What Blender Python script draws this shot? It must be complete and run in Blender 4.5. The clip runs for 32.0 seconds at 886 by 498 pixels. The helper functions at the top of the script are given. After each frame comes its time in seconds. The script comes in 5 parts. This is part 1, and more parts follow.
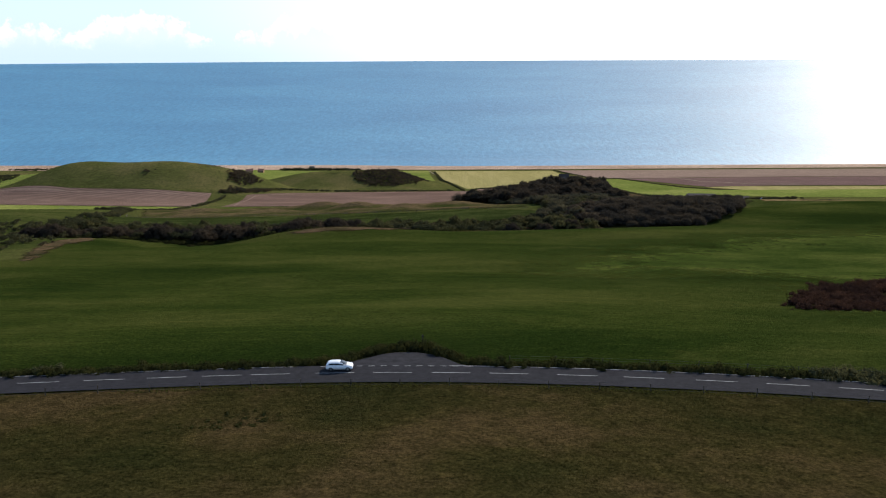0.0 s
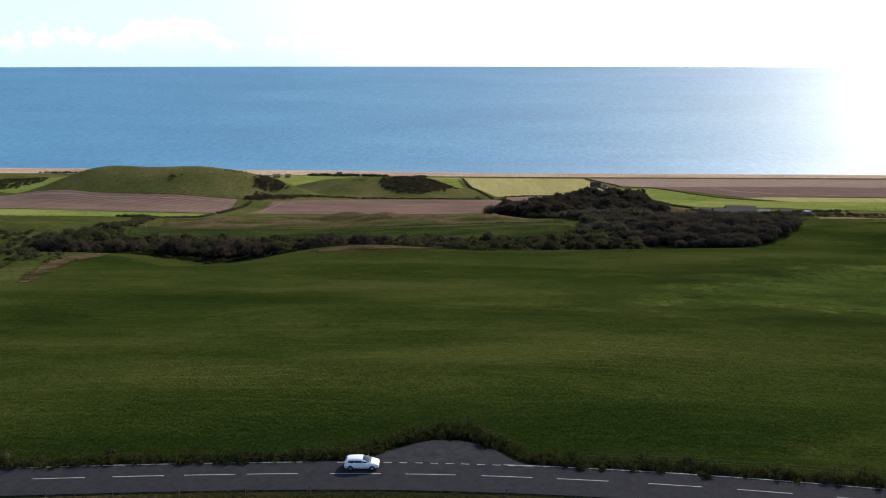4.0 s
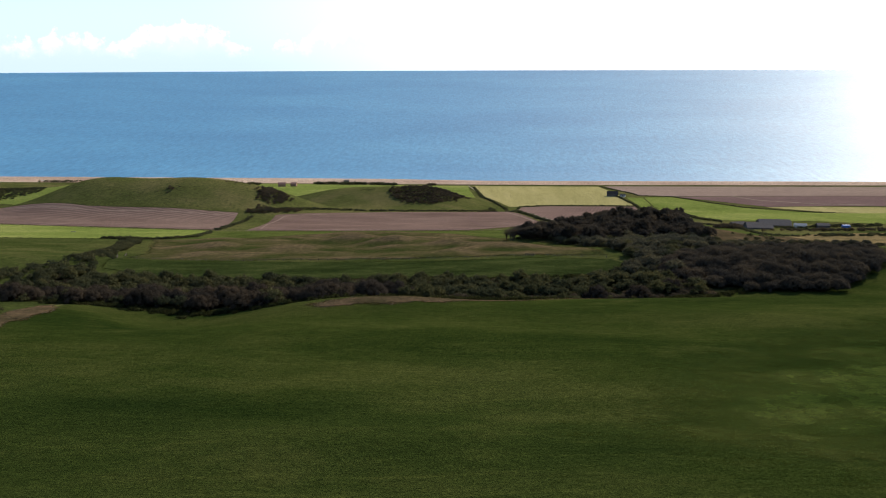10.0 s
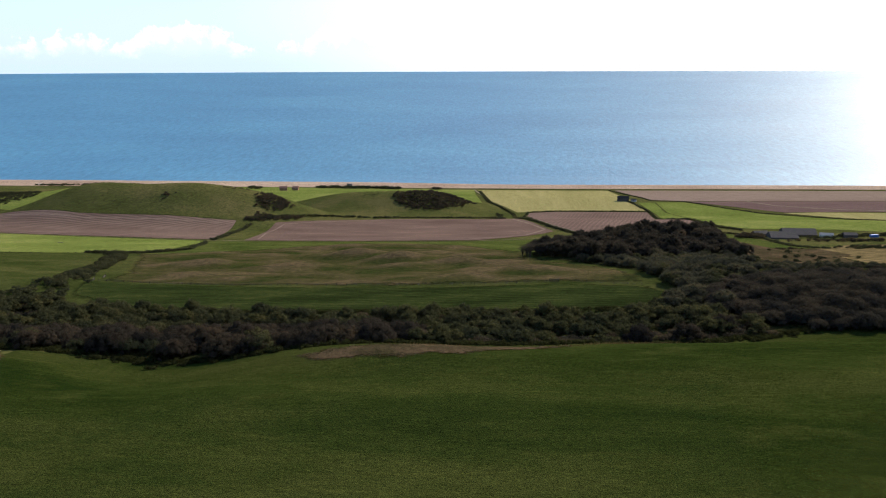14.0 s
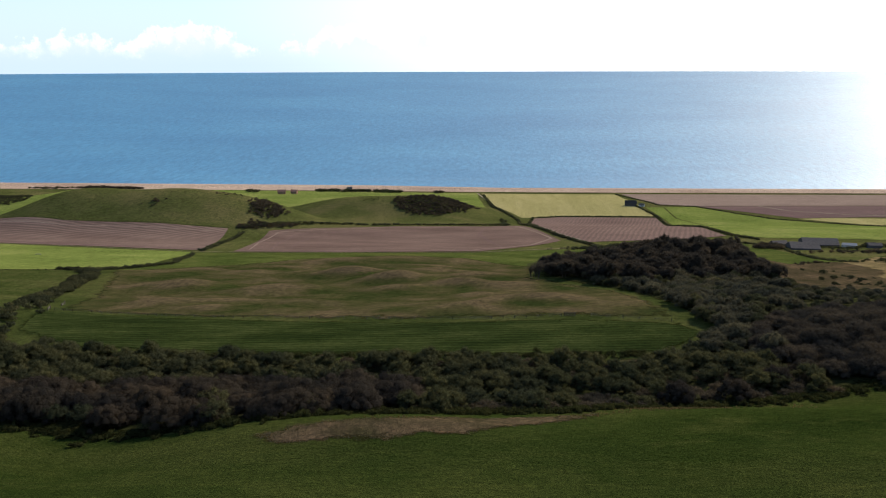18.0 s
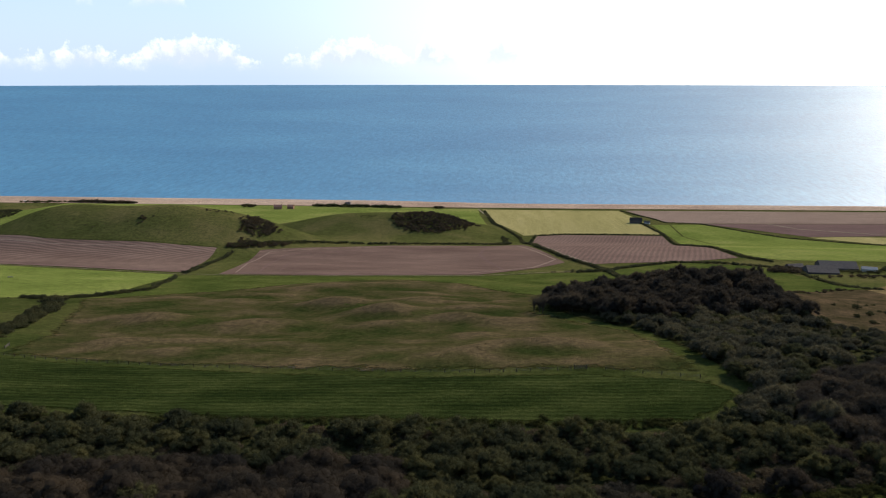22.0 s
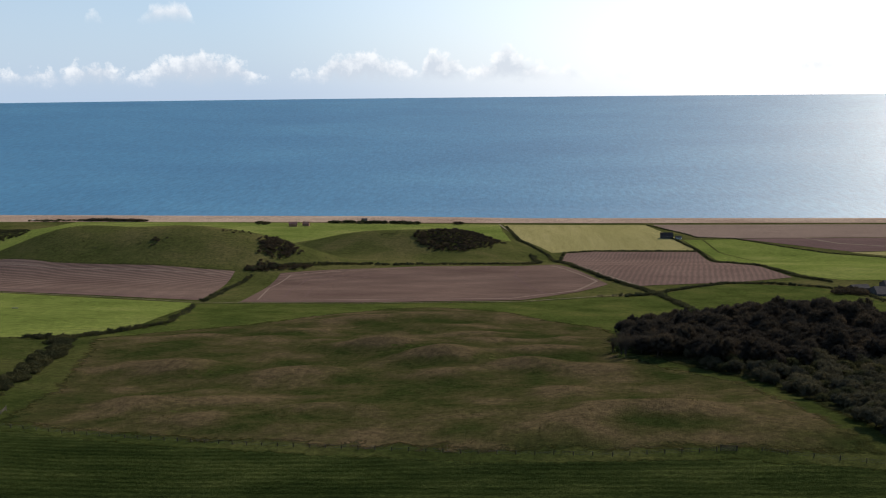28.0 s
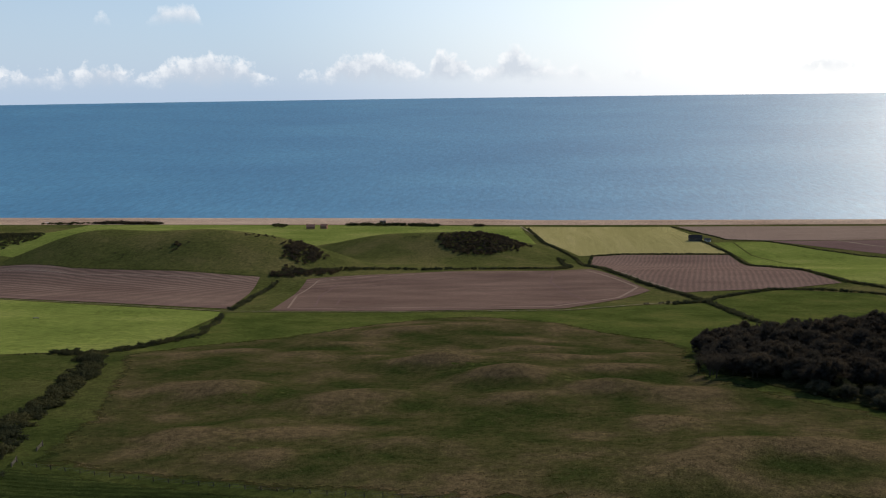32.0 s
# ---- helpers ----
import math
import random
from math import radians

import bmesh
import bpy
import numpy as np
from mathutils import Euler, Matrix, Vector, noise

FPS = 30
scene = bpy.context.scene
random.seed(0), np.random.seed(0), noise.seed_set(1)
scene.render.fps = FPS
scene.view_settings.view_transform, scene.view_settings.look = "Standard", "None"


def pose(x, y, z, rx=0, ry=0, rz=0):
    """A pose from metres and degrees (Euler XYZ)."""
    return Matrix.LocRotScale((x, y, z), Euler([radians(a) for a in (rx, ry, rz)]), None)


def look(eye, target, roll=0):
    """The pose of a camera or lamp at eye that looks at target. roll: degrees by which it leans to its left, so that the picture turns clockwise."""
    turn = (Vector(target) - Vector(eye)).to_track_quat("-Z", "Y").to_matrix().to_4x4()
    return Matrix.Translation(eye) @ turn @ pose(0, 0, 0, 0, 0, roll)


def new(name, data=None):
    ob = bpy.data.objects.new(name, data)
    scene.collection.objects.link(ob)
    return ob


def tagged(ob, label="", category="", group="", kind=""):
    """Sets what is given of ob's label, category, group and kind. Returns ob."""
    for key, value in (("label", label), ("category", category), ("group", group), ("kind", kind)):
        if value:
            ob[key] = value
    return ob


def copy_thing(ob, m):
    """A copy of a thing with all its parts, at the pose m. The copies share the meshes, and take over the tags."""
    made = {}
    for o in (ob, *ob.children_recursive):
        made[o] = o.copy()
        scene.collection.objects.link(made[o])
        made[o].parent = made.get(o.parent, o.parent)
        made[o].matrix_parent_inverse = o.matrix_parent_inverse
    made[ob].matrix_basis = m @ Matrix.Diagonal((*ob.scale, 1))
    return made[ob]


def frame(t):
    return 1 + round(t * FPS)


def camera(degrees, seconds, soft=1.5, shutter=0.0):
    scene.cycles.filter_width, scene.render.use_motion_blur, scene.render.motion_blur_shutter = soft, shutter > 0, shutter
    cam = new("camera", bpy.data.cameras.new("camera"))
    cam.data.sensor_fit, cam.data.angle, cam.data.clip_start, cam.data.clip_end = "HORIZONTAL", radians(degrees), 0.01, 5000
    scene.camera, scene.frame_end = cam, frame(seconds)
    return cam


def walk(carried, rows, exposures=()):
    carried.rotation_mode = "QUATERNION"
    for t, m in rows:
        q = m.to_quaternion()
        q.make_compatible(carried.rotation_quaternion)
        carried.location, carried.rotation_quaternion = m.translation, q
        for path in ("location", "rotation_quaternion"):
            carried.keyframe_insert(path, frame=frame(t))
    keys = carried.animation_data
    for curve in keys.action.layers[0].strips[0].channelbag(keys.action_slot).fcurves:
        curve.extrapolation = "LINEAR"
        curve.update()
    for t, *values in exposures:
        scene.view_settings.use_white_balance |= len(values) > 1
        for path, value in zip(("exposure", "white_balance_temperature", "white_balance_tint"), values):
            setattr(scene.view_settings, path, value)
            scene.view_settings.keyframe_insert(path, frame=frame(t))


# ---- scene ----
# ---- camera ----
cam = camera(57.0, 32.0, soft=1.1)
PATH = [
    (0, (-0.684, -2.77, 253.809), (-0.684, -0.825, 253.345), -0.3),
    (1, (-1.144, 2.596, 253.854), (-1.145, 4.542, 253.392), -0.3),
    (2, (-1.815, 8.647, 253.865), (-1.819, 10.593, 253.406), -0.3),
    (3, (-2.611, 15.13, 254.041), (-2.617, 17.077, 253.585), -0.2),
    (3.2, (-2.852, 16.496, 254.015), (-2.882, 18.443, 253.561), -0.1),
    (3.3, (-2.979, 17.198, 254.013), (-3.03, 19.146, 253.56), -0.1),
    (3.5, (-3.147, 18.552, 253.965), (-3.21, 20.499, 253.513), -0.0),
    (5.5, (-5.304, 33.424, 253.405), (-5.374, 35.371, 252.956), -0.1),
    (6, (-5.875, 37.505, 253.198), (-5.947, 39.453, 252.751), -0.2),
    (7, (-6.874, 47.82, 253.814), (-6.95, 49.768, 253.369), -0.2),
    (8, (-8.519, 58.763, 254.389), (-8.597, 60.712, 253.946), -0.1),
    (9, (-9.996, 69.48, 254.874), (-10.077, 71.429, 254.431), -0.1),
    (10, (-11.518, 80.12, 255.186), (-11.601, 82.068, 254.743), -0.2),
    (11, (-13.155, 90.637, 255.387), (-13.24, 92.585, 254.945), -0.1),
    (12, (-14.973, 100.561, 255.352), (-15.061, 102.51, 254.911), -0.2),
    (13, (-16.233, 110.882, 255.289), (-16.322, 112.831, 254.848), -0.2),
    (14, (-17.325, 121.354, 255.46), (-17.416, 123.302, 255.019), -0.2),
    (14.5, (-17.694, 126.68, 255.449), (-17.786, 128.629, 255.008), -0.2),
    (16.5, (-18.414, 148.28, 255.964), (-18.511, 150.228, 255.521), -0.2),
    (17, (-18.261, 153.547, 255.915), (-18.358, 155.495, 255.474), -0.2),
    (18, (-17.994, 163.665, 256.124), (-18.092, 165.613, 255.683), -0.2),
    (19, (-17.645, 173.577, 256.416), (-17.744, 175.525, 255.975), -0.1),
    (19.5, (-17.723, 178.332, 256.498), (-17.822, 180.283, 256.069), -0.1),
    (20, (-17.422, 183.099, 256.452), (-17.522, 185.053, 256.038), -0.2),
    (21, (-17.248, 192.898, 256.363), (-17.349, 194.853, 255.952), -0.1),
    (22, (-16.833, 202.758, 256.269), (-16.935, 204.712, 255.858), -0.0),
    (23, (-18.269, 212.262, 256.184), (-18.371, 214.217, 255.777), -0.1),
    (24, (-21.49, 221.498, 256.023), (-21.594, 223.454, 255.622), -0.1),
    (25, (-26.153, 229.852, 255.743), (-26.261, 231.81, 255.35), -0.2),
    (25.5, (-28.392, 233.918, 255.56), (-28.503, 235.876, 255.169), -0.3),
    (27.5, (-39.419, 249.649, 254.39), (-39.54, 251.61, 254.009), -0.6),
    (28, (-42.572, 253.429, 254.23), (-42.694, 255.389, 253.849), -0.6),
    (29, (-48.793, 260.526, 253.697), (-48.92, 262.485, 253.32), -0.6),
    (30, (-55.297, 267.574, 253.073), (-55.427, 269.534, 252.697), -0.7),
    (31, (-61.647, 274.56, 252.61), (-61.782, 276.52, 252.233), -0.8),
    (32, (-67.167, 281.461, 252.51), (-67.308, 283.42, 252.131), -0.8),
]
walk(cam, [(t, look(eye, target, roll)) for t, eye, target, roll in PATH], [(0, 0.50), (1, 0.56), (2, 0.46), (3, 0.58), (5.5, 0.56), (8, 0.54), (14, 0.51), (19, 0.43), (23, 0.22), (28, -0.08), (32, -0.16)])

# ---- world, sun ----
SUN_TURN, SUN_UP = 35.0, 30.0     # degrees clockwise from +y, and above the horizon
world = bpy.data.worlds.new("sky")
scene.world = world
world.use_nodes = True
wt = world.node_tree
wt.nodes.clear()


def wire(tree, a, ao, b, bi):
    tree.links.new(a.outputs[ao], b.inputs[bi])


def node(tree, kind, **values):
    n = tree.nodes.new(kind)
    for k, v in values.items():
        n.inputs[k.replace("_", " ")].default_value = v
    return n


w_out, w_bg = wt.nodes.new("ShaderNodeOutputWorld"), wt.nodes.new("ShaderNodeBackground")
w_sky = wt.nodes.new("ShaderNodeTexSky")
w_sky.sky_type, w_sky.sun_disc = "NISHITA", False
w_sky.sun_elevation, w_sky.sun_rotation = radians(SUN_UP), radians(SUN_TURN)
w_sky.altitude, w_sky.air_density, w_sky.dust_density, w_sky.ozone_density = 250, 1.0, 0.4, 2.0
# broken fair-weather cloud low over the sea
w_geo = wt.nodes.new("ShaderNodeTexCoord")
w_sep = wt.nodes.new("ShaderNodeSeparateXYZ")
wire(wt, w_geo, "Generated", w_sep, 0)
w_az = wt.nodes.new("ShaderNodeMath")               # bearing, 0 to 1 over 40 degrees each side of +y
w_az.operation = "ARCTAN2"
wire(wt, w_sep, "X", w_az, 0)
wire(wt, w_sep, "Y", w_az, 1)
w_bear = node(wt, "ShaderNodeMapRange", From_Min=radians(-40), From_Max=radians(40))
wire(wt, w_az, 0, w_bear, 0)


def math_node(op, a, b, ao=0, bo=0):
    n = wt.nodes.new("ShaderNodeMath")
    n.operation = op
    for k, (v, o) in enumerate(((a, ao), (b, bo))):
        if isinstance(v, (int, float)):
            n.inputs[k].default_value = v
        else:
            wire(wt, v, o, n, k)
    return n


def cloud_row(tops, base, soft, lump, billow):
    """A row of cumulus with flat feet: tops are (bearing in degrees, height of the top over the base)."""
    r = wt.nodes.new("ShaderNodeValToRGB")
    r.color_ramp.interpolation = "EASE"
    els = r.color_ramp.elements
    for k, (d, h) in enumerate(tops):
        e = els[k] if k < 2 else els.new(0.5)
    for k, (d, h) in enumerate(tops):
        els[k].position = 0.001 * k
    for k in reversed(range(len(tops))):
        d, h = tops[k]
        els[k].position, els[k].color = (d + 40) / 80, ((h + 0.03) * 10,) * 3 + (1,)
    wire(wt, w_bear, 0, r, 0)
    rough = node(wt, "ShaderNodeTexNoise", Scale=lump, Detail=7.0, Roughness=0.62)
    wire(wt, w_geo, "Generated", rough, "Vector")
    top = math_node("SUBTRACT", math_node("MULTIPLY", r, 0.1), 0.03)
    up = math_node("SUBTRACT", w_sep, base, "Z")
    rag = math_node("MULTIPLY", math_node("SUBTRACT", rough, 0.5), billow)
    room = math_node("ADD", math_node("SUBTRACT", top, up), rag)
    head = node(wt, "ShaderNodeMapRange", From_Min=0.0, From_Max=soft)
    wire(wt, room, 0, head, 0)
    foot = node(wt, "ShaderNodeMapRange", From_Min=-0.016, From_Max=0.004)
    foot.interpolation_type = "SMOOTHSTEP"
    wire(wt, math_node("ADD", up, math_node("MULTIPLY", rag, 0.5)), 0, foot, 0)
    lit = node(wt, "ShaderNodeMapRange", From_Min=0.0, From_Max=0.022)
    wire(wt, math_node("SUBTRACT", room, math_node("MULTIPLY", rag, 2.2)), 0, lit, 0)
    return math_node("MULTIPLY", head, foot), lit


w_haze = wt.nodes.new("ShaderNodeMapRange")       # pale sea haze low over the horizon
w_haze.inputs["From Min"].default_value, w_haze.inputs["From Max"].default_value = 0.0, 0.34
w_haze.inputs["To Min"].default_value, w_haze.inputs["To Max"].default_value = 0.93, 0.0
wire(wt, w_sep, "Z", w_haze, 0)
w_air = wt.nodes.new("ShaderNodeMix")
w_air.data_type = "RGBA"
w_dot = wt.nodes.new("ShaderNodeVectorMath")        # the haze is brighter towards the sun
w_dot.operation = "DOT_PRODUCT"
w_dot.inputs[1].default_value = (math.sin(radians(SUN_TURN)) * math.cos(radians(SUN_UP)), math.cos(radians(SUN_TURN)) * math.cos(radians(SUN_UP)), math.sin(radians(SUN_UP)))
wire(wt, w_geo, "Generated", w_dot, 0)
w_glow = wt.nodes.new("ShaderNodeMapRange")
w_glow.interpolation_type = "SMOOTHSTEP"
w_glow.inputs["From Min"].default_value, w_glow.inputs["From Max"].default_value = 0.53, 1.04
wire(wt, w_dot, "Value", w_glow, 0)
w_tone = wt.nodes.new("ShaderNodeMix")
w_tone.data_type = "RGBA"
w_tone.inputs[6].default_value, w_tone.inputs[7].default_value = (3.8, 4.85, 6.35, 1), (11.0, 10.8, 10.5, 1)
wire(wt, w_glow, 0, w_tone, 0)
wire(wt, w_tone, 2, w_air, 7)
wire(wt, w_haze, 0, w_air, 0)
wire(wt, w_sky, 0, w_air, 6)
w_last = w_air
CLOUDS = (
    (((-40, 0.010), (-33, 0.004), (-28.5, 0.006), (-25.8, 0.015), (-23.9, 0.000), (-21.6, 0.018), (-19.8, 0.026), (-17.2, 0.016), (-15.4, -0.010), (-12.2, 0.004), (-10.6, 0.022), (-8.8, 0.026), (-6.2, 0.012), (-5.1, 0.0),
      (-4.3, 0.028), (-2.8, 0.020), (-1.6, 0.0), (-0.4, 0.012), (0.9, 0.034), (2.4, 0.014), (4.4, 0.0), (5.4, 0.008), (6.6, -0.01), (9.0, 0.004), (11, -0.01), (17.5, -0.004), (20.5, 0.014), (24.5, 0.002), (40, 0.01)), 0.023, 0.009, 62.0, 0.052, 0.66),
    (((-40, -0.03), (-27.2, -0.03), (-25.9, 0.002), (-24.6, -0.03), (-23.4, -0.01), (-22.3, 0.010), (-20.4, 0.012), (-19.2, -0.03), (-3.2, -0.03), (40, -0.03)), 0.090, 0.010, 80.0, 0.020, 0.7))
for tops, base, soft, lump, billow, most in CLOUDS:
    w_cover, w_lit = cloud_row(tops, base, soft, lump, billow)
    w_puff = wt.nodes.new("ShaderNodeMix")
    w_puff.data_type = "RGBA"
    w_puff.inputs[6].default_value, w_puff.inputs[7].default_value = (8.4, 8.4, 8.5, 1), (4.9, 5.35, 6.1, 1)
    wire(wt, w_lit, 0, w_puff, 0)
    w_mix = wt.nodes.new("ShaderNodeMix")
    w_mix.data_type = "RGBA"
    wire(wt, math_node("MULTIPLY", w_cover, most), 0, w_mix, 0)
    wire(wt, w_last, 2, w_mix, 6)
    wire(wt, w_puff, 2, w_mix, 7)
    w_last = w_mix
wire(wt, w_last, 2, w_bg, 0)
w_bg.inputs["Strength"].default_value = 0.135
wire(wt, w_bg, 0, w_out, 0)

sun_data = bpy.data.lights.new("sun", "SUN")
sun_data.energy, sun_data.angle, sun_data.color = 3.7, radians(1.2), (1.0, 0.92, 0.80)
sun = new("sun", sun_data)
_az, _el = radians(SUN_TURN), radians(SUN_UP)
sun.matrix_world = look((0, 0, 600), (-math.sin(_az) * math.cos(_el), -math.cos(_az) * math.cos(_el), 600 - math.sin(_el)))
sun.location = (0, 0, 600)

# ---- materials ----


def material(name, rough=0.9, spec=0.3, metal=0.0):
    m = bpy.data.materials.new(name)
    m.use_nodes = True
    b = m.node_tree.nodes["Principled BSDF"]
    b.inputs["Roughness"].default_value = rough
    b.inputs["Specular IOR Level"].default_value = spec
    b.inputs["Metallic"].default_value = metal
    return m, m.node_tree, b


def ramp(tree, source, stops, output=0):
    r = tree.nodes.new("ShaderNodeValToRGB")
    els = r.color_ramp.elements
    els[0].position, els[0].color = stops[0][0], (*stops[0][1], 1)
    els[1].position, els[1].color = stops[-1][0], (*stops[-1][1], 1)
    for p, c in stops[1:-1]:
        els.new(p).color = (*c, 1)
    wire(tree, source, output, r, 0)
    return r


def blend(tree, factor, a, b, fo=0, mode="MIX"):
    n = tree.nodes.new("ShaderNodeMix")
    n.data_type, n.blend_type = "RGBA", mode
    if isinstance(factor, float):
        n.inputs[0].default_value = factor
    else:
        wire(tree, factor, fo, n, 0)
    for slot, v in ((6, a), (7, b)):
        if isinstance(v, tuple):
            n.inputs[slot].default_value = (*v, 1)
        else:
            wire(tree, v, 2 if v.bl_idname == "ShaderNodeMix" else 0, n, slot)
    return n


def place(tree, scale=(1, 1, 1), turn=0.0):
    g = tree.nodes.new("ShaderNodeNewGeometry")
    m = tree.nodes.new("ShaderNodeMapping")
    m.inputs["Scale"].default_value = scale
    m.inputs["Rotation"].default_value = (0, 0, radians(turn))
    wire(tree, g, "Position", m, 0)
    return m


def noise_at(tree, where, scale, detail=6.0, rough=0.6):
    n = node(tree, "ShaderNodeTexNoise", Scale=scale, Detail=detail, Roughness=rough)
    wire(tree, where, 0, n, "Vector")
    return n


def relief(tree, bsdf, source, strength, distance, output=0):
    b = tree.nodes.new("ShaderNodeBump")
    b.inputs["Strength"].default_value, b.inputs["Distance"].default_value = strength, distance
    wire(tree, source, output, b, "Height")
    wire(tree, b, 0, bsdf, "Normal")


def turf(name, dark, mid, pale, patch=0.02, tuft=0.55, streak=(1, 1, 1), turn=0.0, lumps=0.5, contrast=(0.35, 0.65), feather=0.0, tread=0.0, dry=None, crest=0.0, bite=1.0, rows=0.0):
    """Grass: broad patches, tufts and fine grain."""
    m, t, b = material(name, 1.0, 0.0)
    where = place(t, streak, turn)
    broad, fine, grain = noise_at(t, where, patch, 5), noise_at(t, where, tuft, 7, 0.8), noise_at(t, place(t), 2.6, 3, 0.75)
    if crest:         # drier, lit-coloured tan on the knolls; shade put into the green hollows
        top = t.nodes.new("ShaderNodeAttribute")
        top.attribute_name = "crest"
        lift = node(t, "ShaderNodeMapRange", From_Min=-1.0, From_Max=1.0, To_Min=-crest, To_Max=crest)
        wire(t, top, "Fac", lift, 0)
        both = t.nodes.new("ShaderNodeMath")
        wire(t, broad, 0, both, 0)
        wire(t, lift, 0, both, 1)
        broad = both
    c = ramp(t, broad, ((contrast[0], dark), ((contrast[0] + contrast[1]) / 2, mid), (contrast[1], pale)))
    shade = ramp(t, fine, ((0.26, (1 - 0.66 * bite, 1 - 0.64 * bite, 1 - 0.66 * bite)), (0.5, (0.96, 0.96, 0.96)), (0.76, (1 + 0.7 * bite, 1 + 0.62 * bite, 1 + 0.45 * bite))))
    c2 = blend(t, 1.0, c, shade, mode="MULTIPLY")
    speck = ramp(t, grain, ((0.3, (0.45, 0.48, 0.45)), (0.7, (1.5, 1.45, 1.4))))
    c3 = blend(t, 1.0, c2, speck, mode="MULTIPLY")
    if rows:          # drilled rows, not quite straight
        drill = node(t, "ShaderNodeTexWave", Scale=0.13, Distortion=5.0, Detail=4.0, Detail_Scale=0.4)
        drill.bands_direction = "Y"
        wire(t, place(t, (1, 1, 1), turn), 0, drill, "Vector")
        c3 = blend(t, 1.0, c3, ramp(t, drill, ((0.15, (1 - rows, 1 - rows, 1 - rows)), (0.85, (1 + 0.6 * rows, 1 + 0.6 * rows, 1 + 0.5 * rows)))), mode="MULTIPLY")
    if dry:           # yellowed patches
        spots = node(t, "ShaderNodeMapRange", From_Min=0.56, From_Max=0.72, To_Max=0.75)
        wire(t, noise_at(t, place(t, (0.8, 1.2, 1)), 0.035, 7, 0.72), 0, spots, 0)
        c3 = blend(t, spots, c3, blend(t, 1.0, speck, dry, mode="MULTIPLY"))
    if tread:         # thin pale lines trodden by stock and wheels along the slope
        wander = node(t, "ShaderNodeTexWave", Scale=0.045, Distortion=16.0, Detail=3.0, Detail_Scale=0.16)
        wander.bands_direction = "Y"
        wire(t, place(t), 0, wander, "Vector")
        thin = node(t, "ShaderNodeMapRange", From_Min=0.93, From_Max=1.0, To_Max=tread)
        wire(t, wander, 0, thin, 0)
        worn = t.nodes.new("ShaderNodeMath")
        worn.operation = "MULTIPLY"
        gap = node(t, "ShaderNodeMapRange", From_Min=0.45, From_Max=0.65)
        wire(t, noise_at(t, place(t), 0.05, 3), 0, gap, 0)
        wire(t, thin, 0, worn, 0)
        wire(t, gap, 0, worn, 1)
        c3 = blend(t, worn, c3, blend(t, 1.0, c3, (2.2, 1.9, 1.8), mode="MULTIPLY"))
    wire(t, c3, 2, b, "Base Color")
    relief(t, b, fine, lumps, 0.5)
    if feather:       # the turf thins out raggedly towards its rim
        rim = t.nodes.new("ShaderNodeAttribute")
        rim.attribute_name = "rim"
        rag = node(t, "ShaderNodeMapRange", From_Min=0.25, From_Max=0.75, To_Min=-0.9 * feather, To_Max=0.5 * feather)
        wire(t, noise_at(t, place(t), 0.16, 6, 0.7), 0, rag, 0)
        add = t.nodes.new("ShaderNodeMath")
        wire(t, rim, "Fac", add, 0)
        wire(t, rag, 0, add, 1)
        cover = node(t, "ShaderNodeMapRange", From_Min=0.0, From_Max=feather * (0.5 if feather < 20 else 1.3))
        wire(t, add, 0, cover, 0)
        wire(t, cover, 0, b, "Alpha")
    return m


def tilled(name, dark, pale, turn, pitch=0.35, strength=0.5):
    """Bare or stubbled soil, drilled in rows."""
    m, t, b = material(name, 1.0, 0.0)
    where = place(t, (1, 1, 1), turn)
    rows = node(t, "ShaderNodeTexWave", Scale=pitch, Distortion=3.2, Detail=3.0, Detail_Scale=0.6)
    wire(t, where, 0, rows, "Vector")
    broad = noise_at(t, place(t, (0.35, 1, 1), turn), 0.035, 6, 0.65)
    fine = noise_at(t, place(t), 1.3, 5, 0.7)
    c = ramp(t, broad, ((0.3, dark), (0.7, pale)))
    lines = ramp(t, rows, ((0.1, (1 - strength, 1 - strength, 1 - strength)), (0.9, (1.15, 1.12, 1.1))))
    c2 = blend(t, 1.0, c, lines, mode="MULTIPLY")
    speck = ramp(t, fine, ((0.3, (0.65, 0.65, 0.65)), (0.72, (1.3, 1.28, 1.25))))
    c3 = blend(t, 1.0, c2, speck, mode="MULTIPLY")
    wire(t, c3, 2, b, "Base Color")
    relief(t, b, fine, 0.6, 0.3)
    return m


